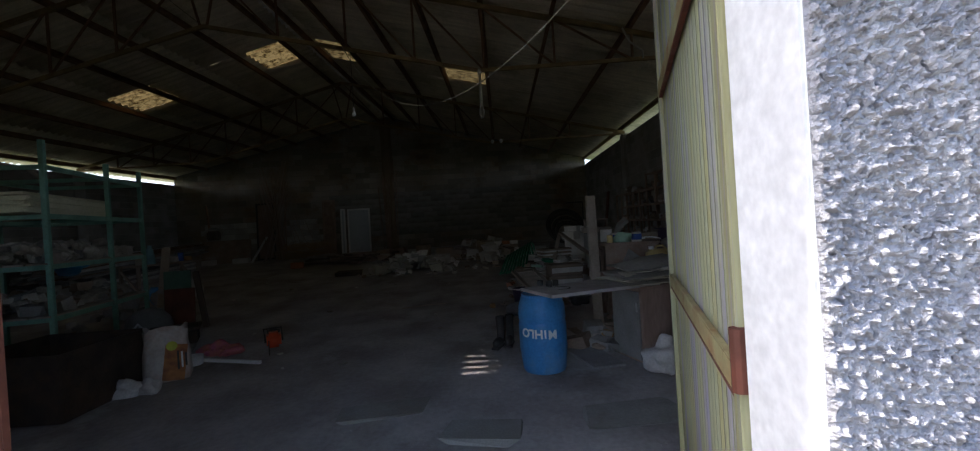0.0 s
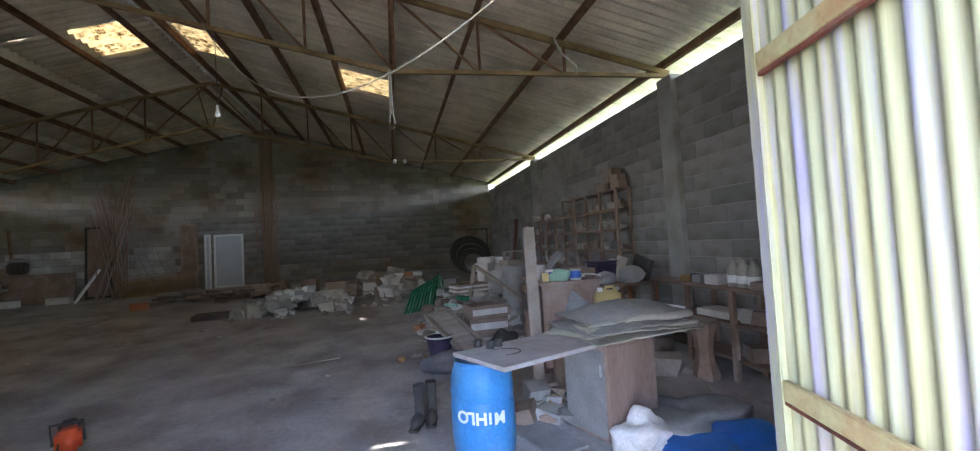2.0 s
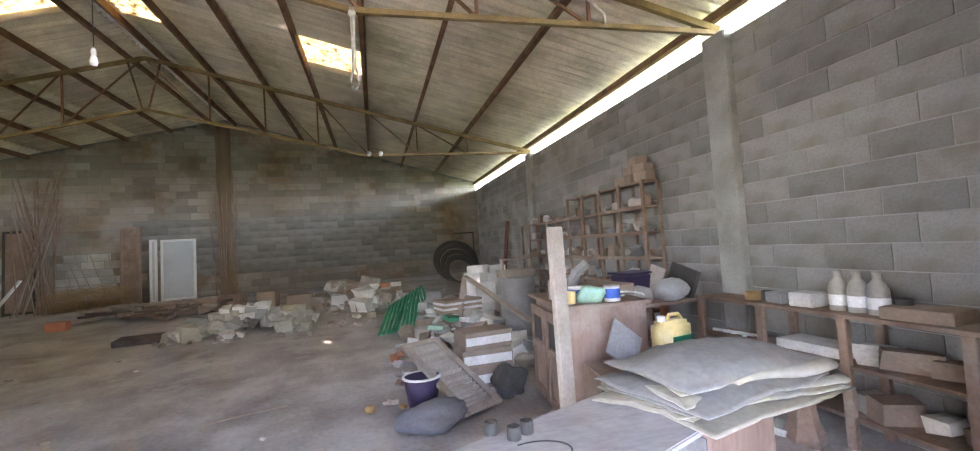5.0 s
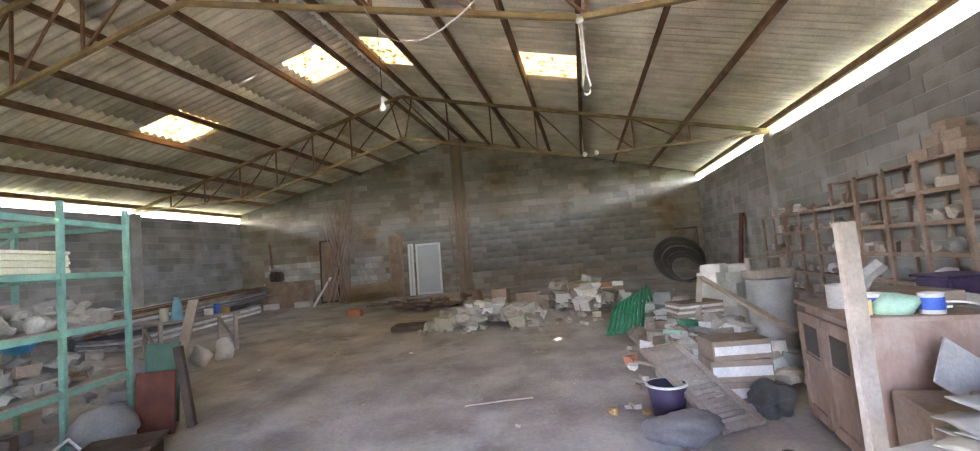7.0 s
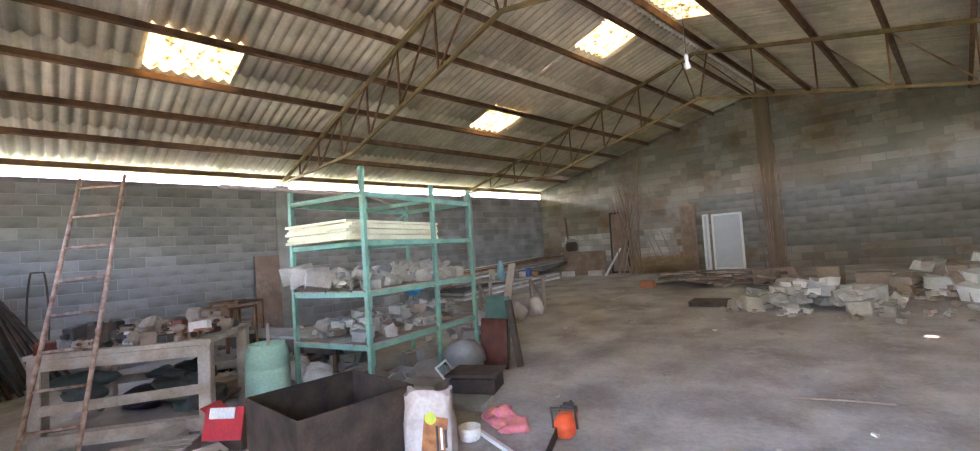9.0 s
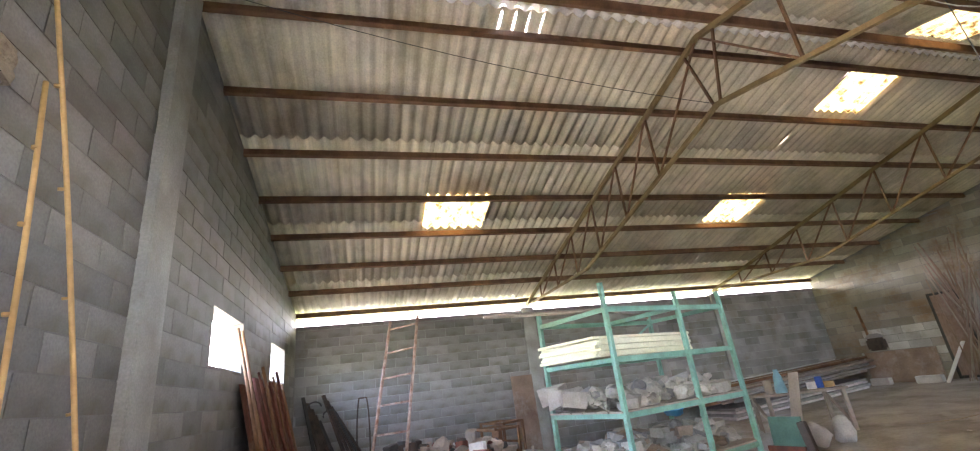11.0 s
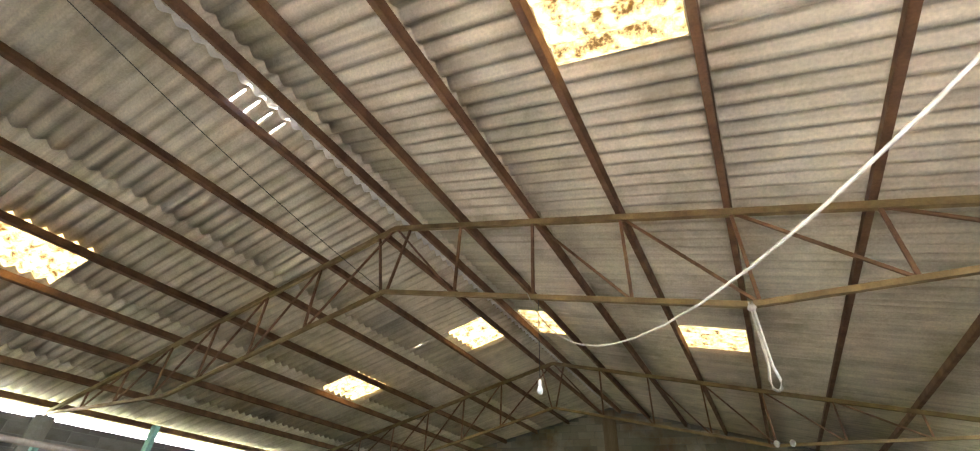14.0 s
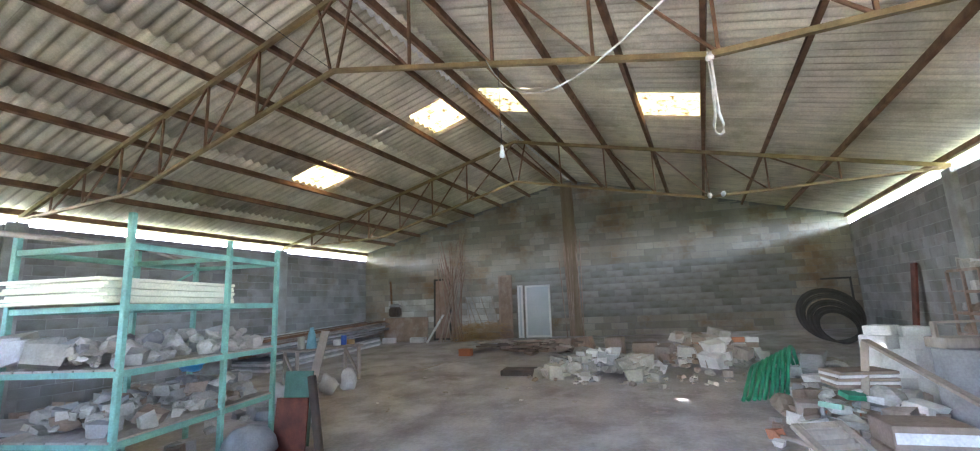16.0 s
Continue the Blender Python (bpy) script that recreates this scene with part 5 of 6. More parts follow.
# local: x along the front, y to the back
for x in (0, SH_L * 0.58, SH_L):
    for y in (0, SH_D):
        h = HT if y == 0 else HT - 0.05
        if x == 0 and y == 0:
            h = HT + 0.10
        part("post", box((x, y, h / 2), (0.055, 0.055, h), bevel=0.004), GREEN_PAINT, shelf)
for z in (0.62, 1.24, 1.84, 2.42):
    for y in (0, SH_D):
        part("rail", box((SH_L / 2, y, z), (SH_L, 0.035, 0.06), bevel=0.003), GREEN_PAINT, shelf)
    for x in (0, SH_L * 0.58, SH_L):
        part("cross_rail", box((x, SH_D / 2, z), (0.035, SH_D, 0.055), bevel=0.003), GREEN_PAINT, shelf)
for z in (0.62, 1.24):
    for k in range(6):
        part("deck_board", box((SH_L / 2, 0.1 + (SH_D - 0.2) * k / 5, z + 0.04), (SH_L + 0.1, 0.2, 0.02), bevel=0.003), DUST_WOOD, shelf, "dusty wooden deck board")
part("brace", bar((SH_L * 0.58, SH_D, 1.9), (SH_L, SH_D, 2.4), 0.025), GREEN_PAINT, shelf)


def on_shelf(x, y, z):
    return N0 + U * x + V * y + Vector((0, 0, fz(5.6) + z))


r3 = random.Random(15)
PALE_STONE = surface("pale_dusty_stone", (0.42, 0.38, 0.34), (0.32, 0.29, 0.255), 0.95, 6, 50, 0.5)
for z0, n, zone in ((1.30, 190, (0.02, SH_L - 0.05)), (0.68, 160, (0.1, SH_L - 0.1))):
    for i in range(n):
        s = 0.08 + 0.18 * r3.random() ** 1.5
        x, y = r3.uniform(*zone), r3.uniform(0.12, SH_D - 0.1)
        p = on_shelf(x, y, z0 + s * 0.25 + (0.16 * r3.random() if y > 0.4 else 0))
        m = pose(p.x, p.y, p.z, r3.uniform(-20, 20), r3.uniform(-20, 20), r3.uniform(0, 180))
        h = s * r3.uniform(0.5, 0.85)
        bm = shard((s, s * 0.8, h), r3, m=m) if r3.random() < 0.5 else lump((s, s * 0.75, h), r3, m=m, rough=0.3)
        tagged(part("stone_piece", bm, r3.choice([STONE, STONE, PALE_STONE, PALE_STONE, GREYPLASTIC] if z0 > 1 else [GREYPLASTIC, STONE, CARD, PALE_STONE, STONE])), "pale broken stone piece on the green shelf", "stone", "stones on the shelf")
for k in range(3):
    p = on_shelf(-0.08 + 0.02 * k, 0.75 + 0.22 * k, 1.42 + 0.05 * k)
    tagged(part("stone_slab", shard((0.40, 0.32, 0.24), r3, m=pose(*p, 9 - 8 * k, 6, rot_shelf + 60 + 25 * k)), PALE_STONE), "large pale stone block on the shelf end", "stone", "large stones on the shelf")
for k in range(7):
    p = on_shelf(0.70 + 0.01 * (k % 3), SH_D * 0.5, 1.90 + 0.034 * k)
    slab_thing("foam_board", p, (1.75 - 0.03 * (k % 3), 1.1, 0.032), (0.6 * (k % 2), 0.4, rot_shelf + 0.8 * (k % 3)), FOAM, "cream insulation board in a stack on the shelf", "board", 0.004, "stacked foam boards")
p = on_shelf(1.62, 0.7, 1.18)
tagged(part("plastic_bag", lump((0.5, 0.3, 0.22), r3, m=pose(p.x, p.y, p.z - 0.02), rough=0.4, sub=3), surface("sky_blue_bag", (0.06, 0.30, 0.62), (0.08, 0.36, 0.66), 0.5, 5, 40, 0.1), smooth=True), "sky-blue plastic bag stuffed in the shelf", "bag")
tagged(part("long_pipe", tube([on_shelf(-1.3, 0.6, 2.47), on_shelf(0.6, 0.5, 2.50), on_shelf(2.0, 1.1, 2.47)], 0.025, 8), GREY_WOOD, smooth=True), "long grey pipe lying across the top of the shelf", "pipe")

# small work table beyond the shelf
wt = thing("work_table", pose(-7.75, 10.1, fz(10.1), 0, 0, 72), "rough wooden work table with bottles on top", "table")
part("tabletop", box((0, 0, 0.74), (1.5, 0.7, 0.04), bevel=0.005), GREY_WOOD, wt)
for x in (-0.68, 0.68):
    for y in (-0.28, 0.28):
        part("leg", box((x, y, 0.36), (0.06, 0.06, 0.72), bevel=0.004), GREY_WOOD, wt)
    part("brace", bar((x, -0.28, 0.15), (x, 0.28, 0.65), 0.04), GREY_WOOD, wt)
WT = fz(10.1) + 0.76
can(pose(-7.85, 9.6, WT), 0.07, 0.24, CREAM, "cream plastic canister on the work table")
tagged(part("bottle", lathe([(0, 0), (0.10, 0), (0.10, 0.06), (0.07, 0.3), (0.045, 0.36), (0.04, 0.42), (0, 0.42)], 18, m=pose(-7.72, 9.75, WT)), surface("teal_plastic", (0.18, 0.36, 0.42), None, 0.5), smooth=True), "tall blue-grey plastic flask on the work table", "flask")
can(pose(-7.65, 10.4, WT), 0.08, 0.12, WHITE_TILE, "white tub on the work table")
can(pose(-7.6, 10.55, WT), 0.06, 0.2, BLUE_PRINT, "blue tin on the work table")
can(pose(-7.55, 10.7, WT), 0.1, 0.1, STRAW, "flat ochre tub on the work table")
tagged(part("plank", bar((-6.75, 8.75, fz(8.75)), (-7.3, 9.7, fz(9.7) + 1.12), 0.16, 0.03), GREY_WOOD), "grey plank leaning on the work table", "plank")
for k, (x, y, mat) in enumerate(((-6.9, 9.4, WHITE_TILE), (-7.1, 9.1, BLUE_PLASTIC), (-6.8, 9.8, WHITE_TILE), (-7.3, 8.7, GREYPLASTIC), (-6.95, 9.0, GREYPLASTIC))):
    tagged(part("scrap_bag", lump((0.35, 0.25, 0.4), random.Random(90 + k), m=pose(x, y, fz(y) + 0.16), rough=0.35), mat, smooth=True), "crumpled bag beneath the work table", "bag", "bags by the table")

# brown panel, basin, platform scale
slab_thing("metal_plate", (-4.92, 6.75, fz(6.75) + 0.33), (0.42, 0.03, 0.66), (-6, 0, 14), RED_RUST, "rust-brown steel panel standing upright", "panel")
slab_thing("green_board", (-5.2, 7.1, fz(7) + 0.45), (0.4, 0.03, 0.9), (-5, 0, 12), surface("dull_green_paint", (0.10, 0.19, 0.15), (0.08, 0.15, 0.12), 0.7), "dull green board standing behind the panel", "board")
tagged(part("rail_post", box((-4.68, 6.9, fz(6.9) + 0.45), (0.08, 0.08, 0.9), (3, -6, 20), 0.006), BLACK_STEEL), "rusty steel post with chain", "post")
bs = thing("basin", pose(-5.1, 6.35, fz(6.35) + 0.17, 0, 0, 20), "upturned dusty grey basin on a stand", "basin")
part("bowl", lathe([(0.28, 0), (0.30, 0.02), (0.27, 0.14), (0.18, 0.25), (0.0, 0.30)], 24), GREYPLASTIC, bs, smooth=True)
part("stand", box((0, 0, -0.08), (0.4, 0.36, 0.16), bevel=0.01), STONE, bs)
ps = thing("platform_scale", pose(-4.45, 5.98, fz(6), 0, 0, 30), "old platform scale with a dark steel plate", "scale")
part("plate", box((0, 0, 0.235), (0.62, 0.48, 0.03), bevel=0.006), BLACK_STEEL, ps)
part("base", box((0, 0, 0.11), (0.54, 0.40, 0.16), bevel=0.01), BLACK_STEEL, ps)
for x in (-0.2, 0.2):
    for y in (-0.15, 0.15):
        part("foot", box((x, y, 0.015), (0.07, 0.07, 0.03), bevel=0.004), RUST, ps)
part("handle", tube([(-0.32, -0.2, 0.2), (-0.42, -0.2, 0.32), (-0.42, 0.1, 0.34), (-0.32, 0.12, 0.2)], 0.014, 8), WHITE_PAINT, ps, "pale bent handle", True)
slab_thing("concrete_slab", (-4.35, 5.6, fz(5.6) + 0.03), (0.7, 0.35, 0.06), (0, 0, 26), CONCRETE, "pale slab lying by the scale", "slab")
slab_thing("concrete_slab", (-5.2, 5.75, fz(5.7) + 0.04), (0.5, 0.4, 0.08), (0, 0, 26), STONE, "pale slab lying under the shelf", "slab")

# black steel tank
TK = Vector((-4.305, 4.16, 0))
tank = thing("steel_tank", pose(TK.x, TK.y, fz(4.16), 0, 0, 3), "open blackened steel tank standing on the floor", "tank")
th = 0.385 - fz(4.16)
for c, s in (((0, -0.51, th / 2), (1.02, 0.014, th)), ((0, 0.51, th / 2), (1.02, 0.014, th)), ((-0.51, 0, th / 2), (0.014, 1.02, th)), ((0.51, 0, th / 2), (0.014, 1.02, th))):
    part("side", box(c, s, bevel=0.003), BLACK_STEEL, tank)
part("bottom", box((0, 0, 0.01), (1.0, 1.0, 0.014)), DARK, tank)

# printed paper bag, scraps, bowl, chainsaw
pb = thing("paper_bag", pose(-3.58, 4.68, fz(4.68), 0, 0, 35), "printed paper feed bag standing open, white and brown", "bag")
bm = bmesh.new()
rings = []
for z, w, d in ((0, 0.20, 0.11), (0.06, 0.215, 0.12), (0.3, 0.205, 0.105), (0.45, 0.195, 0.085), (0.56, 0.20, 0.07)):
    rings.append([bm.verts.new((w * math.copysign(abs(math.cos(a)) ** 0.5, math.cos(a)) + 0.012 * math.sin(9 * a + z * 20), d * math.copysign(abs(math.sin(a)) ** 0.5, math.sin(a)), z + 0.03 * math.sin(3 * a) * (z > 0.5))) for a in [2 * math.pi * i / 28 for i in range(28)]])
for a, b in zip(rings, rings[1:]):
    for i in range(28):
        bm.faces.new((a[i], a[(i + 1) % 28], b[(i + 1) % 28], b[i]))
bm.faces.new(rings[0][::-1])
PAPER = surface("printed_paper", (0.52, 0.48, 0.45), (0.40, 0.33, 0.29), 0.6, 6, 30, 0.1, stain=(0.50, 0.24, 0.12), stain_amount=0.35)
part("paper", bm, PAPER, pb, smooth=True)
part("print_patch", lathe([(0.05, 0), (0.0, 0.0)], 18, m=pose(0.05, -0.125, 0.38, 90, 0, 0)), surface("lime_print", (0.55, 0.60, 0.08), None, 0.6), pb, "lime printed spot")
for k in range(3):
    part("print_bar", box((0.10 + 0.035 * k, -0.122, 0.22), (0.018, 0.006, 0.20 - 0.03 * k)), WHITE_PAINT if k % 2 else DARK, pb, "upright bar of print")
part("print_band", box((0.07, -0.117, 0.20), (0.20, 0.006, 0.38), (0, 8, 0)), surface("brown_print", (0.22, 0.08, 0.04), (0.48, 0.20, 0.06), 0.6, 9, 30, 0.1), pb, "brown and ochre printed field")
for k, (x, y, s) in enumerate(((-3.72, 4.3, 0.28), (-3.55, 4.36, 0.22))):
    tagged(part("plastic_scrap", lump((s, s * 0.7, s * 0.6), random.Random(70 + k), m=pose(x, y, fz(y) + s * 0.22), rough=0.5, sub=3), WHITE_TILE, smooth=True), "crumpled white plastic scrap on the floor", "scrap", "white scraps")
tagged(part("bowl", lathe([(0, 0.0), (0.09, 0), (0.105, 0.11), (0.095, 0.11), (0.082, 0.015), (0, 0.015)], 24, m=pose(-3.6, 5.12, fz(5.12))), WHITE_TILE, smooth=True), "white plastic bowl on the floor", "bowl")
for k, (x, y, s) in enumerate(((-3.55, 5.50, 0.3), (-3.35, 5.42, 0.26), (-3.7, 5.55, 0.24))):
    tagged(part("rag", lump((s, s * 0.8, s * 0.5), random.Random(75 + k), m=pose(x, y, fz(y) + s * 0.18), rough=0.5, sub=3), surface("pink_rag", (0.62, 0.22, 0.16), (0.55, 0.15, 0.25), 0.8, 9, 40, 0.1), smooth=True), "crumpled pink and orange rag on the floor", "rag", "rags")
tagged(part("white_bar", bar((-3.75, 5.27, fz(5.27) + 0.02), (-2.75, 5.02, fz(5.02) + 0.02), 0.035), WHITE_PAINT), "long white plastic bar on the floor", "bar")
cs = thing("chainsaw", pose(-2.88, 5.60, fz(5.6), 0, 0, 28), "orange and black chainsaw lying on the floor", "chainsaw")
part("housing", box((0, 0, 0.12), (0.17, 0.3, 0.17), bevel=0.03), ORANGE, cs, smooth=True)
part("engine_cover", box((0.0, 0.14, 0.17), (0.15, 0.16, 0.13), bevel=0.03), DARK, cs, "black top cover")
part("front_guard", tube([(-0.1, -0.06, 0.1), (-0.11, -0.08, 0.27), (0.09, -0.08, 0.27), (0.1, -0.06, 0.1)], 0.012, 8), DARK, cs, "black hand guard", True)
part("rear_handle", tube([(0, 0.14, 0.08), (0, 0.3, 0.05), (0.0, 0.38, 0.12), (0, 0.3, 0.2), (0, 0.14, 0.2)], 0.017, 8), DARK, cs, "black rear handle", True)
part("guide_bar", box((-0.06, -0.36, 0.09), (0.012, 0.44, 0.075), bevel=0.005), BLACK_STEEL, cs, "dark guide bar")
part("chain", box((-0.06, -0.36, 0.09), (0.008, 0.46, 0.09), bevel=0.003), DARK, cs)

# green barrel with a stick in it
b2 = barrel(pose(-6.30, 4.28, fz(4.28)), 0.25, 0.80, GREEN_PLASTIC, "pale green plastic barrel without its lid", True)
tagged(part("mallet", bar((-6.32, 4.30, fz(4.28) + 0.42), (-6.40, 4.33, fz(4.28) + 1.02), 0.035), GREY_WOOD), "wooden stick standing in the green barrel", "stick")

# big rough workbench with clutter
A0, A1 = Vector((-5.86, 3.60)), Vector((-6.78, 2.20))
fd = (A1 - A0).normalized()
nd = Vector((fd.y, -fd.x))
if nd.x > 0:
    nd = -nd
WB_L, WB_D, WB_T = (A1 - A0).length, 1.25, 0.80
ctr = (A0 + A1) / 2 + nd * WB_D / 2
wb = thing("workbench", pose(ctr.x, ctr.y, fz(3), 0, 0, math.degrees(math.atan2(fd.y, fd.x))), "heavy rough timber workbench, whitewashed and stained", "workbench")
hw = WB_T - fz(3)
BENCH_WOOD = surface("whitewashed_timber", (0.45, 0.39, 0.33), (0.30, 0.23, 0.17), 0.9, 4, 40, 0.4, stain=(0.2, 0.15, 0.1))
for k in range(5):
    part("top_plank", box((0, -WB_D / 2 + WB_D * (k + 0.5) / 5, hw - 0.025), (WB_L, WB_D / 5 - 0.006, 0.05), bevel=0.005), BENCH_WOOD, wb)
for x in (-WB_L / 2 + 0.08, WB_L / 2 - 0.08):
    for y in (-WB_D / 2 + 0.08, WB_D / 2 - 0.08):
        part("leg", box((x, y, (hw - 0.05) / 2), (0.12, 0.12, hw - 0.05), bevel=0.006), BENCH_WOOD, wb)
for y in (-WB_D / 2 + 0.03, WB_D / 2 - 0.03):
    part("apron_rail", box((0, y, hw - 0.11), (WB_L - 0.1, 0.03, 0.11), bevel=0.004), BENCH_WOOD, wb)
    part("stretcher", box((0, y, 0.22), (WB_L - 0.1, 0.03, 0.13), bevel=0.004), BENCH_WOOD, wb)
for y in (-WB_D / 2 + 0.03, WB_D / 2 - 0.03):
    part("slat", box((0, y, 0.55), (WB_L - 0.1, 0.025, 0.10), (0, 2, 0), bevel=0.004), BENCH_WOOD, wb)
part("lower_deck", box((0, 0, 0.28), (WB_L - 0.2, WB_D - 0.2, 0.03)), GREY_WOOD, wb)
r4 = random.Random(19)
DARK_TARP = surface("dusty_green_tarpaulin", (0.05, 0.075, 0.065), (0.09, 0.10, 0.09), 0.8, 5, 40, 0.3)


def on_bench(u, v):
    p = A0 + fd * (WB_L * u) + nd * (WB_D * v)
    return p.x, p.y


for i in range(230):
    x, y = on_bench(r4.uniform(0.05, 0.95), r4.uniform(0.06, 0.95))
    s = 0.05 + 0.15 * r4.random() ** 1.6
    h = s * r4.uniform(0.35, 1.0)
    m = pose(x, y, WB_T + h * 0.45 + (0.11 * r4.random() if i > 130 else 0.0), r4.uniform(-10, 10), r4.uniform(-10, 10), r4.uniform(0, 180))
    mat = r4.choice([DARK, GREYPLASTIC, CARD, RUST, WHITE_TILE, GREY_WOOD, PURPLE, BLACK_STEEL, GREYPLASTIC, DARK, CARD, RED_RUST])
    bm = box((0, 0, 0), (s, s * 0.7, h), bevel=0.008) if r4.random() < 0.5 else lump((s, s * 0.8, h), r4, rough=0.3)
    bmesh.ops.transform(bm, verts=bm.verts, matrix=m)
    tagged(part("workshop_oddment", bm, mat), "dusty tool, tin or part among bench clutter", "oddment", "clutter on the workbench")
for i in range(60):
    x, y = on_bench(r4.uniform(0.1, 0.9), r4.uniform(0.05, 0.9))
    slab_thing("offcut", (x, y, WB_T + 0.013 + 0.023 * (i % 4)), (r4.uniform(0.2, 0.5), r4.uniform(0.03, 0.08), 0.022), (0, 0, r4.uniform(-60, 80)), r4.choice([SHELF_WOOD, BRICK, GREY_WOOD]), "wooden offcut on the workbench", "offcut", 0.003, "offcuts on the workbench")
for i in range(16):
    x, y = on_bench(r4.uniform(0.12, 0.88), r4.uniform(0.15, 0.85))
    s = r4.uniform(0.2, 0.5)
    tagged(part("stored_sack", lump((s, s * 0.8, s * 0.5), r4, m=pose(x, y, fz(3) + 0.30 + s * 0.25 + 0.12 * (i % 3), 0, 0, 40 * i), rough=0.5, sub=4), r4.choice([DARK, DARK, DARK_TARP, DARK_TARP, PURPLE]), smooth=True), "dusty full sack stored beneath the workbench", "bundle", "bundles under the workbench")

# ladder
LADDER = surface('flaking_ladder_paint', (0.42, 0.30, 0.24), (0.22, 0.11, 0.07), 0.7, 14, 50, 0.3)
lad = thing("ladder", pose(0, 0, 0), "rusty steel ladder propped against the workbench", "ladder")
la, lb = Vector((-6.05, 2.12, fz(2.1))), Vector((-5.80, 2.52, fz(2.5)))
ta, tb2 = Vector((-7.05, 2.66, 2.62)), Vector((-6.76, 3.02, 2.64))
part("rail", tube([la, ta], 0.021, 8), LADDER, lad, smooth=True)
part("rail", tube([lb, tb2], 0.021, 8), LADDER, lad, smooth=True)
for i in range(9):
    k = 0.06 + 0.9 * i / 8
    part("rung", tube([la.lerp(ta, k), lb.lerp(tb2, k)], 0.013, 8), LADDER, lad, smooth=True)

# crate and red box in front of the workbench
ct = thing("wooden_crate", pose(-5.62, 3.02, fz(3.0), 0, 0, 58), "low dusty wooden crate holding scraps", "crate")
part("base", box((0, 0, 0.1), (0.7, 0.5, 0.2), bevel=0.006), GREY_WOOD, ct)
for k in range(4):
    part("slat", box((0, -0.19 + 0.127 * k, 0.21), (0.72, 0.1, 0.018), bevel=0.003), DUST_WOOD, ct)
rb = thing("printed_box", pose(-5.55, 3.72, fz(3.7), 0, 0, 40), "red and white printed cardboard box, open", "box")
part("body", box((0, 0, 0.16), (0.34, 0.28, 0.32), bevel=0.006), CARD, rb)
part("front_print", box((0.0, -0.16, 0.27), (0.40, 0.012, 0.30), (-14, 0, 0)), RED, rb, "red printed flap")
part("white_print", box((0.0, -0.172, 0.37), (0.26, 0.008, 0.1), (-14, 0, 0)), WHITE_PAINT, rb, "white printed patch")
part("flap", box((-0.2, 0, 0.36), (0.16, 0.26, 0.01), (0, 35, 0)), RED, rb, "red flap")
for k in range(9):
    slab_thing("white_lath", (-4.95 + 0.05 * k, 3.3 + 0.03 * k, fz(3.3) + 0.012 + 0.01 * (k % 3)), (0.6, 0.02, 0.012), (0, 0, 20 + 14 * (k % 4)), WHITE_PAINT, "thin white lath on the floor", "lath", 0.002, "white laths")
heap(-6.0, -5.0, 2.2, 3.6, 18, random.Random(64), 0.1, [GREY_WOOD, GREYPLASTIC, STONE, WHITE_TILE], "litter_piece", "dusty scrap on the floor by the workbench", "litter", "litter by the workbench", 0.12, 0.36)
tagged(part("sheet_scrap", lump((0.8, 0.5, 0.12), random.Random(65), m=pose(-6.35, 2.0, fz(2) + 0.04), rough=0.4, sub=3), GREYPLASTIC, smooth=True), "crumpled grey sheet on the floor", "sheet")

# steel trestle and dark bench beyond, board on the wall
def trestle(x, y, r):
    t = thing("steel_trestle", pose(x, y, fz(y), 0, 0, r), "rusty steel trestle frame", "trestle", "steel trestles")
    for a in (-0.35, 0.35):
        for b in (-0.25, 0.25):
            part("leg", box((a, b, 0.55), (0.04, 0.04, 1.1)), RUST, t)
    for z in (1.08, 0.7, 0.3):
        for b in (-0.25, 0.25):
            part("bar", box((0, b, z), (0.7, 0.03, 0.04)), RUST, t)
    for a in (-0.35, 0.35):
        part("bar", box((a, 0, 1.08), (0.03, 0.5, 0.04)), RUST, t)


trestle(-8.9, 4.5, 20)
trestle(-9.9, 4.9, 25)
db = thing("steel_bench", pose(-8.3, 5.4, fz(5.4), 0, 0, 18), "long low bench with a dusty dark top", "bench")
part("top", box((0, 0, 0.50), (2.6, 0.7, 0.05), bevel=0.006), GREYPLASTIC, db)
part("front", box((0, -0.33, 0.38), (2.5, 0.03, 0.2)), BLACK_STEEL, db)
for x in (-1.2, 1.2):
    for y in (-0.3, 0.3):
        part("leg", box((x, y, 0.24), (0.07, 0.07, 0.48)), RUST, db)
for k in range(5):
    tagged(part("white_sack", lump((0.45, 0.35, 0.28), random.Random(110 + k), m=pose(-6.6 - 0.35 * k, 5.0 + 0.15 * (k % 2), fz(5) + 0.13), rough=0.25), WHITE_TILE, smooth=True), "dusty white sack on the floor by the shelf", "sack", "white sacks")
slab_thing("brown_board", (XL + 0.12, 6.05, fz(6) + 0.95), (0.04, 0.55, 1.9), (0, -4, 0), SHELF_WOOD, "tall brown board leaning on the side wall", "board")

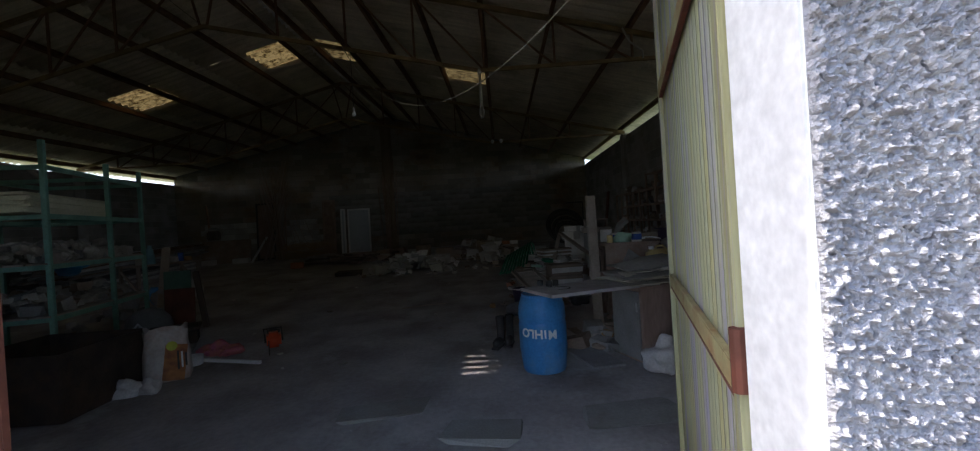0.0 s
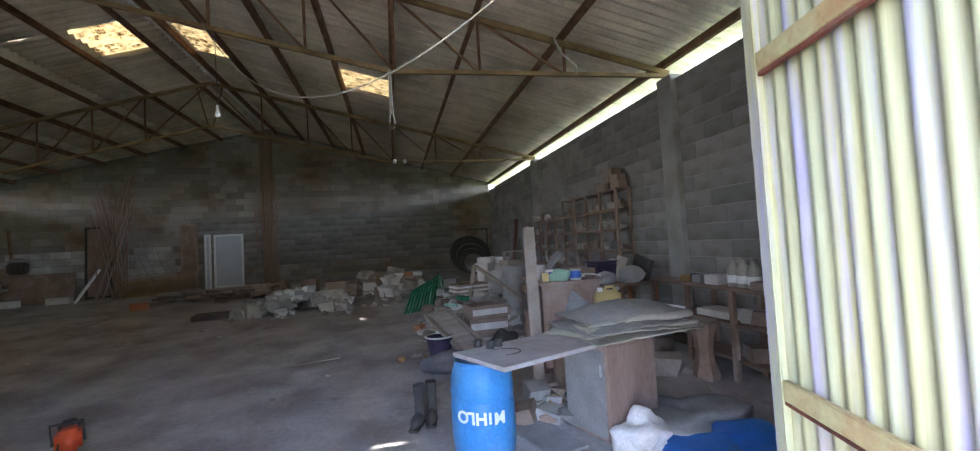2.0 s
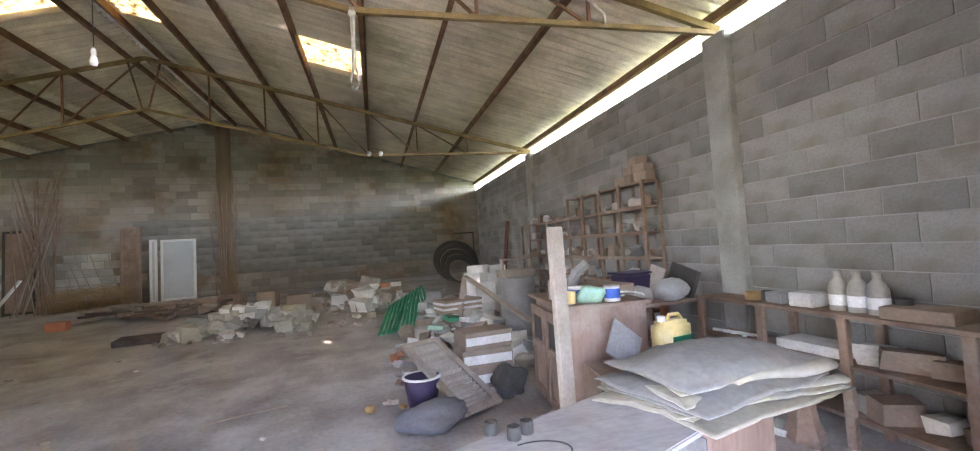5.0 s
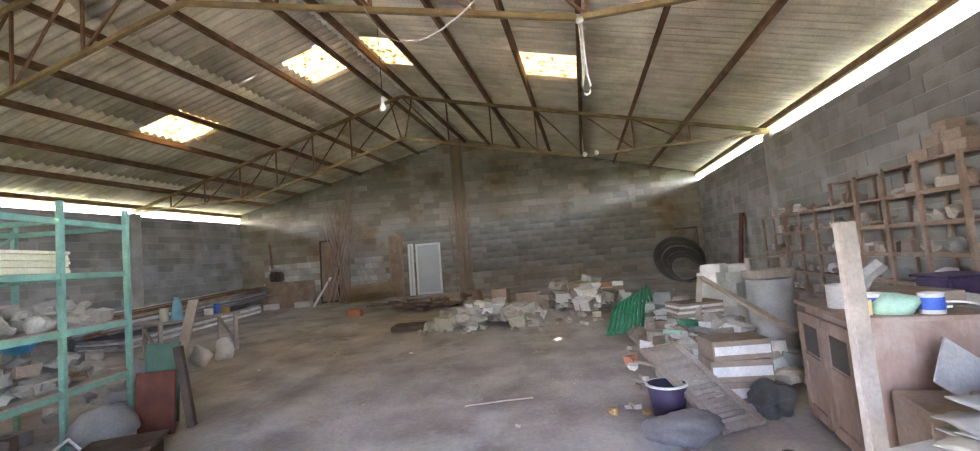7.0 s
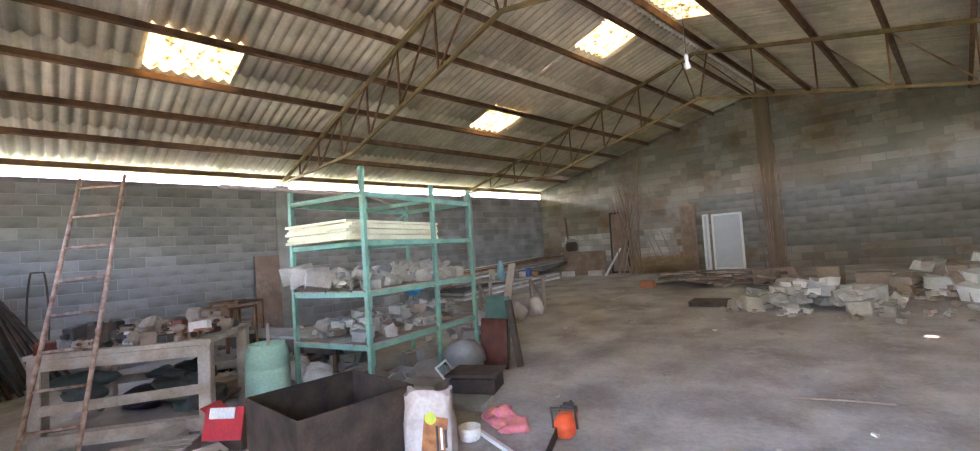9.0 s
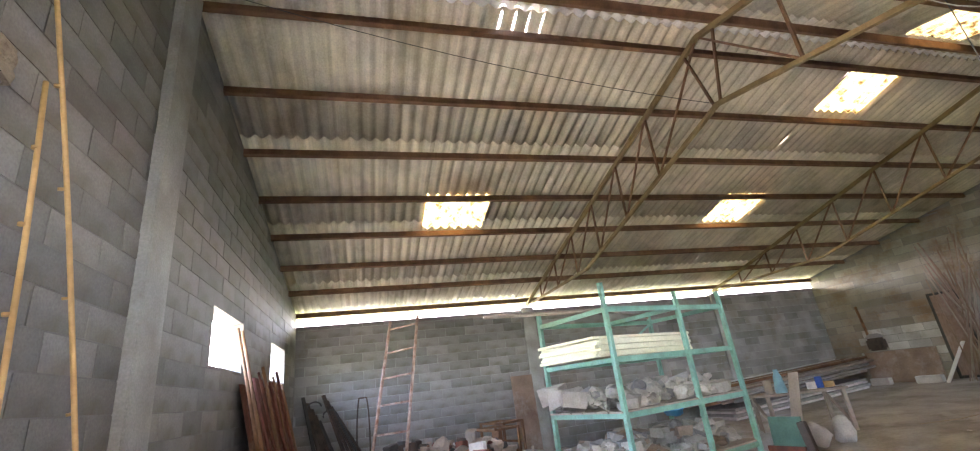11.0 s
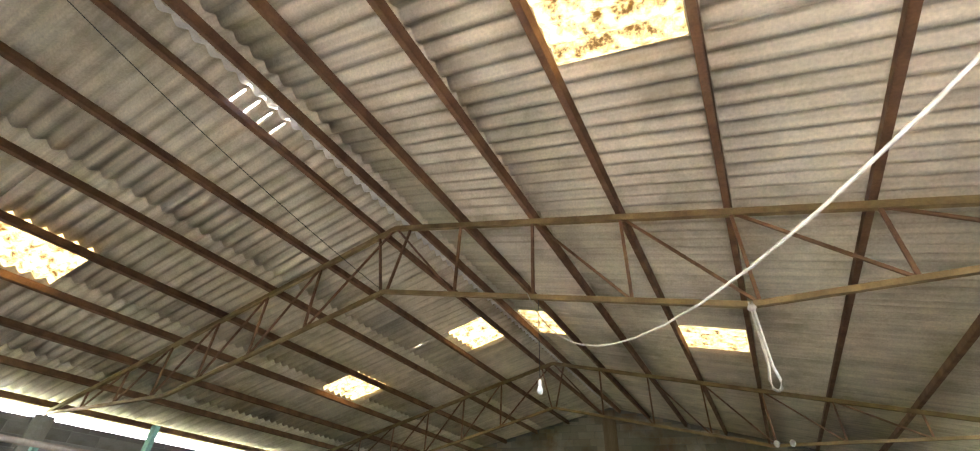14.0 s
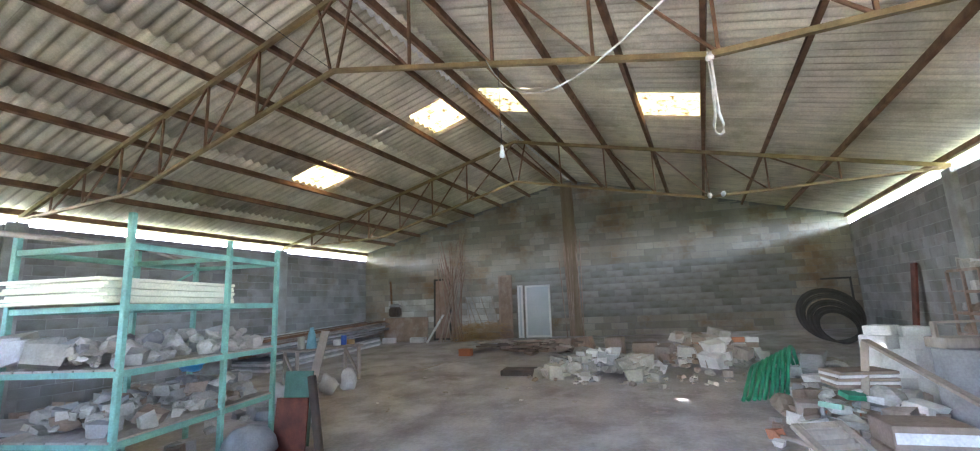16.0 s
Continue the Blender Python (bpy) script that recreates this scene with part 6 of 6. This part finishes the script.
# rusty sheets and bars leaning in the front corner
for k in range(6):
    rs = thing("corrugated_sheet", pose(-6.95 - 0.46 * k, 1.34 + 0.03 * (k % 3), fz(1.35), 0, 0, 180), "rust-red corrugated sheet leaning on the front wall", "metal sheet", "rusty sheets")
    bm = corrugated_leaf(0.62, 2.38 + 0.07 * (k % 3), 0.076, 0.014)
    bmesh.ops.transform(bm, verts=bm.verts, matrix=pose(-0.31, 0, 0, -12.5 - 0.8 * (k % 3), 2.5 - (k % 4), 0))
    sheet = part("sheet", bm, RUSTY_SHEET, rs, smooth=True)
    md = sheet.modifiers.new("thickness", "SOLIDIFY")
    md.thickness = 0.002
for i in range(10):
    x = -6.75 - 0.27 * i
    tagged(part("steel_bar", tube([(x + 0.10, 1.50 + 0.03 * (i % 3), fz(1.5)), (x - 0.12, YF + 0.14, 1.95 + 0.09 * (i % 4))], 0.016 + 0.006 * (i % 2), 8), RED_RUST if i % 3 else RUST, smooth=True), "rusty steel bar leaning on the front wall", "bar", "leaning steel bars")
for i in range(2):
    tagged(part("long_pole", tube([(-5.9 + 0.22 * i, 1.6, fz(1.6)), (-6.75 + 0.2 * i, YF + 0.06, 2.6)], 0.02, 8), RUST), "thick rusty pole leaning across the window", "pole", "thick poles")
for i in range(10):
    y = 0.95 + 0.085 * i
    tagged(part("dark_plank", bar((XL + 0.75 - 0.05 * i, y + 0.55 + 0.05 * i, fz(y) + 0.02), (XL + 0.07, y, 1.85 - 0.13 * (i % 5)), 0.07 + 0.02 * (i % 3), 0.035), BLACK_STEEL if i % 4 else DARK), "dark plank leaning in the corner", "plank", "planks in the corner")
for y, z in ((1.2, 1.62), (1.52, 1.42)):
    tagged(part("handle_hoop", tube([(XL + 0.16, y + 0.14 * math.cos(a), z + 0.11 * math.sin(a)) for a in [i * 0.35 for i in range(11)]], 0.016, 8), DARK, smooth=True), "bent black hoop among the planks", "hoop", "black hoops")
tagged(part("steel_loop", tube([(XL + 0.06 + 0.22 * (1.75 - z) / 1.9, 2.22 + 0.14 * c, z) for c, z in [(math.cos(a), 0.80 + 0.90 * max(-1, min(1, 1.25 * math.sin(a)))) for a in [2 * math.pi * i / 40 for i in range(40)]]], 0.016, 8, closed=True), BLACK_STEEL, smooth=True), "tall narrow loop of dark steel leaning on the side wall", "loop")
tagged(part("rake", tube([(XL + 0.35, 1.98, fz(2)), (XL + 0.06, 1.88, 1.25)], 0.014, 8), GREY_WOOD, smooth=True), "thin wooden shaft leaning on the side wall", "shaft")

# bamboo poles by the door
BAMBOO = surface("dry_bamboo", (0.52, 0.33, 0.13), (0.42, 0.25, 0.10), 0.6, 6, 30, 0.2)
for foot, head in (((-3.34, 1.21), (-2.38, YF + 0.045, 4.19)), ((-2.27, 1.23), (-2.66, YF + 0.045, 3.25))):
    lo, hi = Vector((*foot, fz(foot[1]))), Vector(head)
    pole = thing("bamboo_pole", pose(0, 0, 0), "long dry bamboo pole leaning on the front wall", "pole", "bamboo poles")
    part("cane", tube([lo.lerp(hi, k / 8) + Vector((0.014 * math.sin(k * 0.8), 0.02 * math.sin(math.pi * k / 8), 0)) for k in range(9)], 0.0118, 10), BAMBOO, pole, smooth=True)
    for k in range(1, 9):
        p = lo.lerp(hi, k / 9)
        part("node_ring", tube([p, p + (hi - lo).normalized() * 0.012], 0.0140, 10), BAMBOO, pole)

# ---- overhead: lamp, rope, cables ----
lamp = thing("pendant_bulb", pose(-1.93, BAY1 + 0.02, 0), "bare bulb hanging from a thin wire", "lamp")
part("wire", tube([(0, 0, 3.98), (0, 0, 3.12)], 0.004, 6), DARK, lamp)
part("socket", lathe([(0, 0), (0.015, 0), (0.017, 0.045), (0.008, 0.06), (0, 0.06)], 12, m=pose(0, 0, 3.05)), WHITE_TILE, lamp)
part("bulb", lathe([(0, -0.075), (0.021, -0.068), (0.027, -0.045), (0.02, -0.016), (0.012, 0)], 16, m=pose(0, 0, 3.05)), WHITE_PAINT, lamp, smooth=True)
KX = XM + 4.03
rope = thing("rope_loop", pose(KX, BAY1 - 0.02, 3.5), "doubled pale rope hanging from the truss", "rope")
for s in (-1, 1):
    part("strand", tube([(0.010 * s, 0, 0.03), (0.010 * s, 0, -0.3), (0.012 * s, 0, -0.50), (0.034 * s, 0, -0.60), (0.026 * s, 0, -0.665), (0, 0, -0.685)], 0.011, 8), ROPE, rope, smooth=True)
part("knot", lump((0.06, 0.06, 0.07), random.Random(1), m=pose(0, 0, -0.02), rough=0.2), ROPE, rope)
tagged(part("cable", tube(sag((-2.03, BAY1 - 0.04, 4.0), (1.64, YF + 0.02, 3.52), 1.42, 28), 0.0038, 8), ROPE, smooth=True), "pale cable sagging from the truss to the front wall", "cable")
tagged(part("cable", tube([(2.03, BAY1 - 0.06, 3.95), (2.12, BAY1 - 0.06, 3.75), (2.3, BAY1 - 0.06, 3.6), (2.3, BAY1 - 0.06, 3.5)] , 0.014, 6), ROPE, smooth=True), "bent pale cable on the truss", "cable")
tagged(part("thin_wire", tube(sag((XM + 0.1, 0.9, 5.35), (XM - 0.05, BAY1, 4.5), 0.15, 12), 0.004, 5), DARK), "thin wire below the ridge", "wire")
for dx in (0.62, 0.86):
    tagged(part("insulator", lump((0.1, 0.09, 0.11), random.Random(4), m=pose(dx - 0.6, BAY2 - 0.05, 3.53), rough=0.1), WHITE_PAINT, smooth=True), "white porcelain insulator on the truss", "insulator", "insulators")

# litter on the floor
for i in range(46):
    x, y = R2.uniform(-7.5, 1.0), R2.uniform(4.0, 13.5)
    if x > -0.6 and 6 < y < 12:
        continue
    s = R2.uniform(0.03, 0.10)
    tagged(part("floor_chip", shard((s, s * 0.7, 0.02), R2, m=pose(x, y, fz(y) + 0.014, 0, 0, R2.uniform(0, 180))), R2.choice([WHITE_TILE, STONE, DUST_WOOD])), "small pale chip lying on the earth floor", "chip", "chips on the floor")
for a, b in (((-6.6, 11.2), (-6.2, 12.4)), ((-1.6, 7.3), (-0.9, 7.5))):
    tagged(part("stick", tube([(a[0], a[1], fz(a[1]) + 0.02), ((a[0] + b[0]) / 2 + 0.05, (a[1] + b[1]) / 2, fz(a[1]) + 0.035), (b[0], b[1], fz(b[1]) + 0.02)], 0.008, 6), GREY_WOOD), "thin grey stick on the floor", "stick", "sticks on the floor")


heap(-9.6, -7.2, 3.6, 6.0, 80, random.Random(66), 0.6, [GREYPLASTIC, GREY_WOOD, STONE, DARK, DARK, SHELF_WOOD], "litter_piece", "dusty scrap and timber behind the workbench", "litter", "scrap behind the workbench", 0.15, 0.5)
heap(-11.4, -9.6, 6.6, 10.4, 44, random.Random(67), 0.3, [GREYPLASTIC, GREY_WOOD, STONE, CARD], "litter_piece", "dusty scrap and timber along the side wall", "litter", "scrap along the side wall", 0.18, 0.5)
heap(-7.2, -5.6, 5.4, 8.2, 26, random.Random(68), 0.08, [GREYPLASTIC, STONE, CARD], "litter_piece", "dusty scrap on the floor beneath the shelf", "litter", "scrap under the shelf", 0.12, 0.34)

# pebbles and crumbs strewn over the earth
def crumbs(n, rng):
    verts, faces = [], []
    for i in range(n):
        x, y = rng.uniform(-11.0, 3.2), 1.2 + 15.0 * rng.random() ** 1.4
        s = 0.003 + 0.008 * rng.random() ** 3
        z = fz(y) + 0.004
        a = rng.uniform(0, 6.28)
        k = len(verts)
        for j in range(4):
            r = s * rng.uniform(0.6, 1.2)
            verts.append((x + r * math.cos(a + 1.57 * j), y + r * math.sin(a + 1.57 * j), z))
        verts.append((x, y, z + s * rng.uniform(0.5, 0.9) + 0.006))
        faces += [(k, k + 1, k + 4), (k + 1, k + 2, k + 4), (k + 2, k + 3, k + 4), (k + 3, k, k + 4)]
    me = bpy.data.meshes.new("pebbles")
    me.from_pydata(verts, [], faces)
    me.materials.append(EARTH)
    return new("pebbles", me)


tagged(crumbs(6000, random.Random(123)), "small pebbles and crumbs on the earth floor", "pebbles", kind="stuff")

# ---- concrete blocks of the walls, each proud of its joints ----
BH, BL, JOINT = 0.205, 0.505, 0.010


def unit_block():
    bm = box((0, 0, 0), (BL - JOINT, 0.009, BH - JOINT))
    me = bpy.data.meshes.new("block")
    bm.to_mesh(me)
    bm.free()
    me.materials.append(BLOCK_ONE)
    return me


BLOCK_MESH = unit_block()
LIMED = surface("limewashed_block", (0.46, 0.45, 0.42), (0.33, 0.31, 0.27), 0.95, 2.2, 60, 0.5, by_island=0.2, stain=(0.22, 0.17, 0.12), stain_amount=0.6)
LIMED_AREAS = ((-8.05, -6.75, 0.75, 1.95), (-10.9, -9.1, 1.15, 1.85))


def lay_blocks(wall, foot, holes, gable, near, seed):
    """Blocks along a wall; those inside the stretch near=(s0,s1,z0,z1) are parts of their own, the rest one mesh."""
    rng = random.Random(seed)
    x0, y0, x1, y1 = foot
    L = math.hypot(x1 - x0, y1 - y0)
    ux, uy = (x1 - x0) / L, (y1 - y0) / L
    ang = math.degrees(math.atan2(uy, ux))
    verts, faces, tones, count = [], [], [], 0
    row = 0
    z = -0.58 + BH / 2
    while z < 5.6:
        s = (BL / 2 if row % 2 else 0.0) - BL / 2 + rng.uniform(-0.06, 0.06)
        while s < L + BL:
            a, b = max(s, 0.002), min(s + BL, L - 0.002)
            s += BL
            parts = [(a, b)]
            for h0, h1, z0, z1 in holes:
                if z + BH / 2 > z0 + 0.02 and z - BH / 2 < z1 - 0.02:
                    parts = [q for p0, p1 in parts for q in ((p0, min(p1, h0)), (max(p0, h1), p1)) if q[1] - q[0] > 0.03]
            for p0, p1 in parts:
                if p1 - p0 < 0.05:
                    continue
                xa, xb = x0 + ux * p0, x0 + ux * p1
                top = min(under_roof(xa), under_roof(xb)) + 0.08 if gable else WALL_TOP
                zt, zb = min(z + BH / 2 - JOINT / 2, top), z - BH / 2 + JOINT / 2
                if zt - zb < 0.03:
                    continue
                mid = (p0 + p1) / 2
                out = rng.uniform(-0.002, 0.003)
                cx, cy = x0 + ux * mid - uy * (-0.002 + out), y0 + uy * mid + ux * (-0.002 + out)
                if near[0] < mid < near[1] and near[2] < z < near[3] and p1 - p0 > BL - 0.01 and zt - zb > BH - JOINT - 0.001 and count < 300:
                    ob = new("block", BLOCK_MESH)
                    ob.matrix_basis = pose(cx, cy, z, rng.uniform(-0.25, 0.25), rng.uniform(-0.15, 0.15), ang)
                    ob.parent = wall
                    count += 1
                    continue
                w, hh = (p1 - p0 - JOINT) / 2, (zt - zb) / 2
                n = len(verts)
                for dx, dy, dz in ((-w, -0.0045, -hh), (w, -0.0045, -hh), (w, 0.0045, -hh), (-w, 0.0045, -hh), (-w, -0.0045, hh), (w, -0.0045, hh), (w, 0.0045, hh), (-w, 0.0045, hh)):
                    verts.append((cx + ux * dx - uy * dy, cy + uy * dx + ux * dy, (zt + zb) / 2 + dz))
                limed = seed == 3 and any(xa2 < cx < xb2 and za < z < zc for xa2, xb2, za, zc in LIMED_AREAS) and rng.random() < 0.9
                tones += [1 if limed else 0] * 6
                faces += [[n + i for i in f] for f in ((0, 3, 2, 1), (4, 5, 6, 7), (0, 1, 5, 4), (1, 2, 6, 5), (2, 3, 7, 6), (3, 0, 4, 7))]
        z += BH
        row += 1
    me = bpy.data.meshes.new("blockwork")
    me.from_pydata(verts, [], faces)
    me.materials.append(BLOCK_BROWN if seed == 3 else BLOCK)
    me.materials.append(LIMED)
    me.polygons.foreach_set("material_index", tones)
    ob = new("blockwork", me)
    ob.parent = wall
    return tagged(ob, kind="stuff")


lay_blocks(wall_east, (XR, rear(XR), XR, YF), ((rear(XR) - 4.39, rear(XR) - 4.11, 1.80, 1.94),), False, (9.6, 16.4, 0.6, 3.5), 1)
lay_blocks(wall_west, (XL, YF, XL, rear(XL)), (), False, (0.0, 9.0, 0.4, 3.5), 2)
lay_blocks(wall_north, (XL, rear(XL), XR, rear(XR)), (), True, (5.6, 14.0, 1.0, 2.6), 3)
lay_blocks(wall_south, (XR, YF, XL, YF), SOUTH_HOLES, True, (5.8, 13.5, 1.4, 4.6), 4)
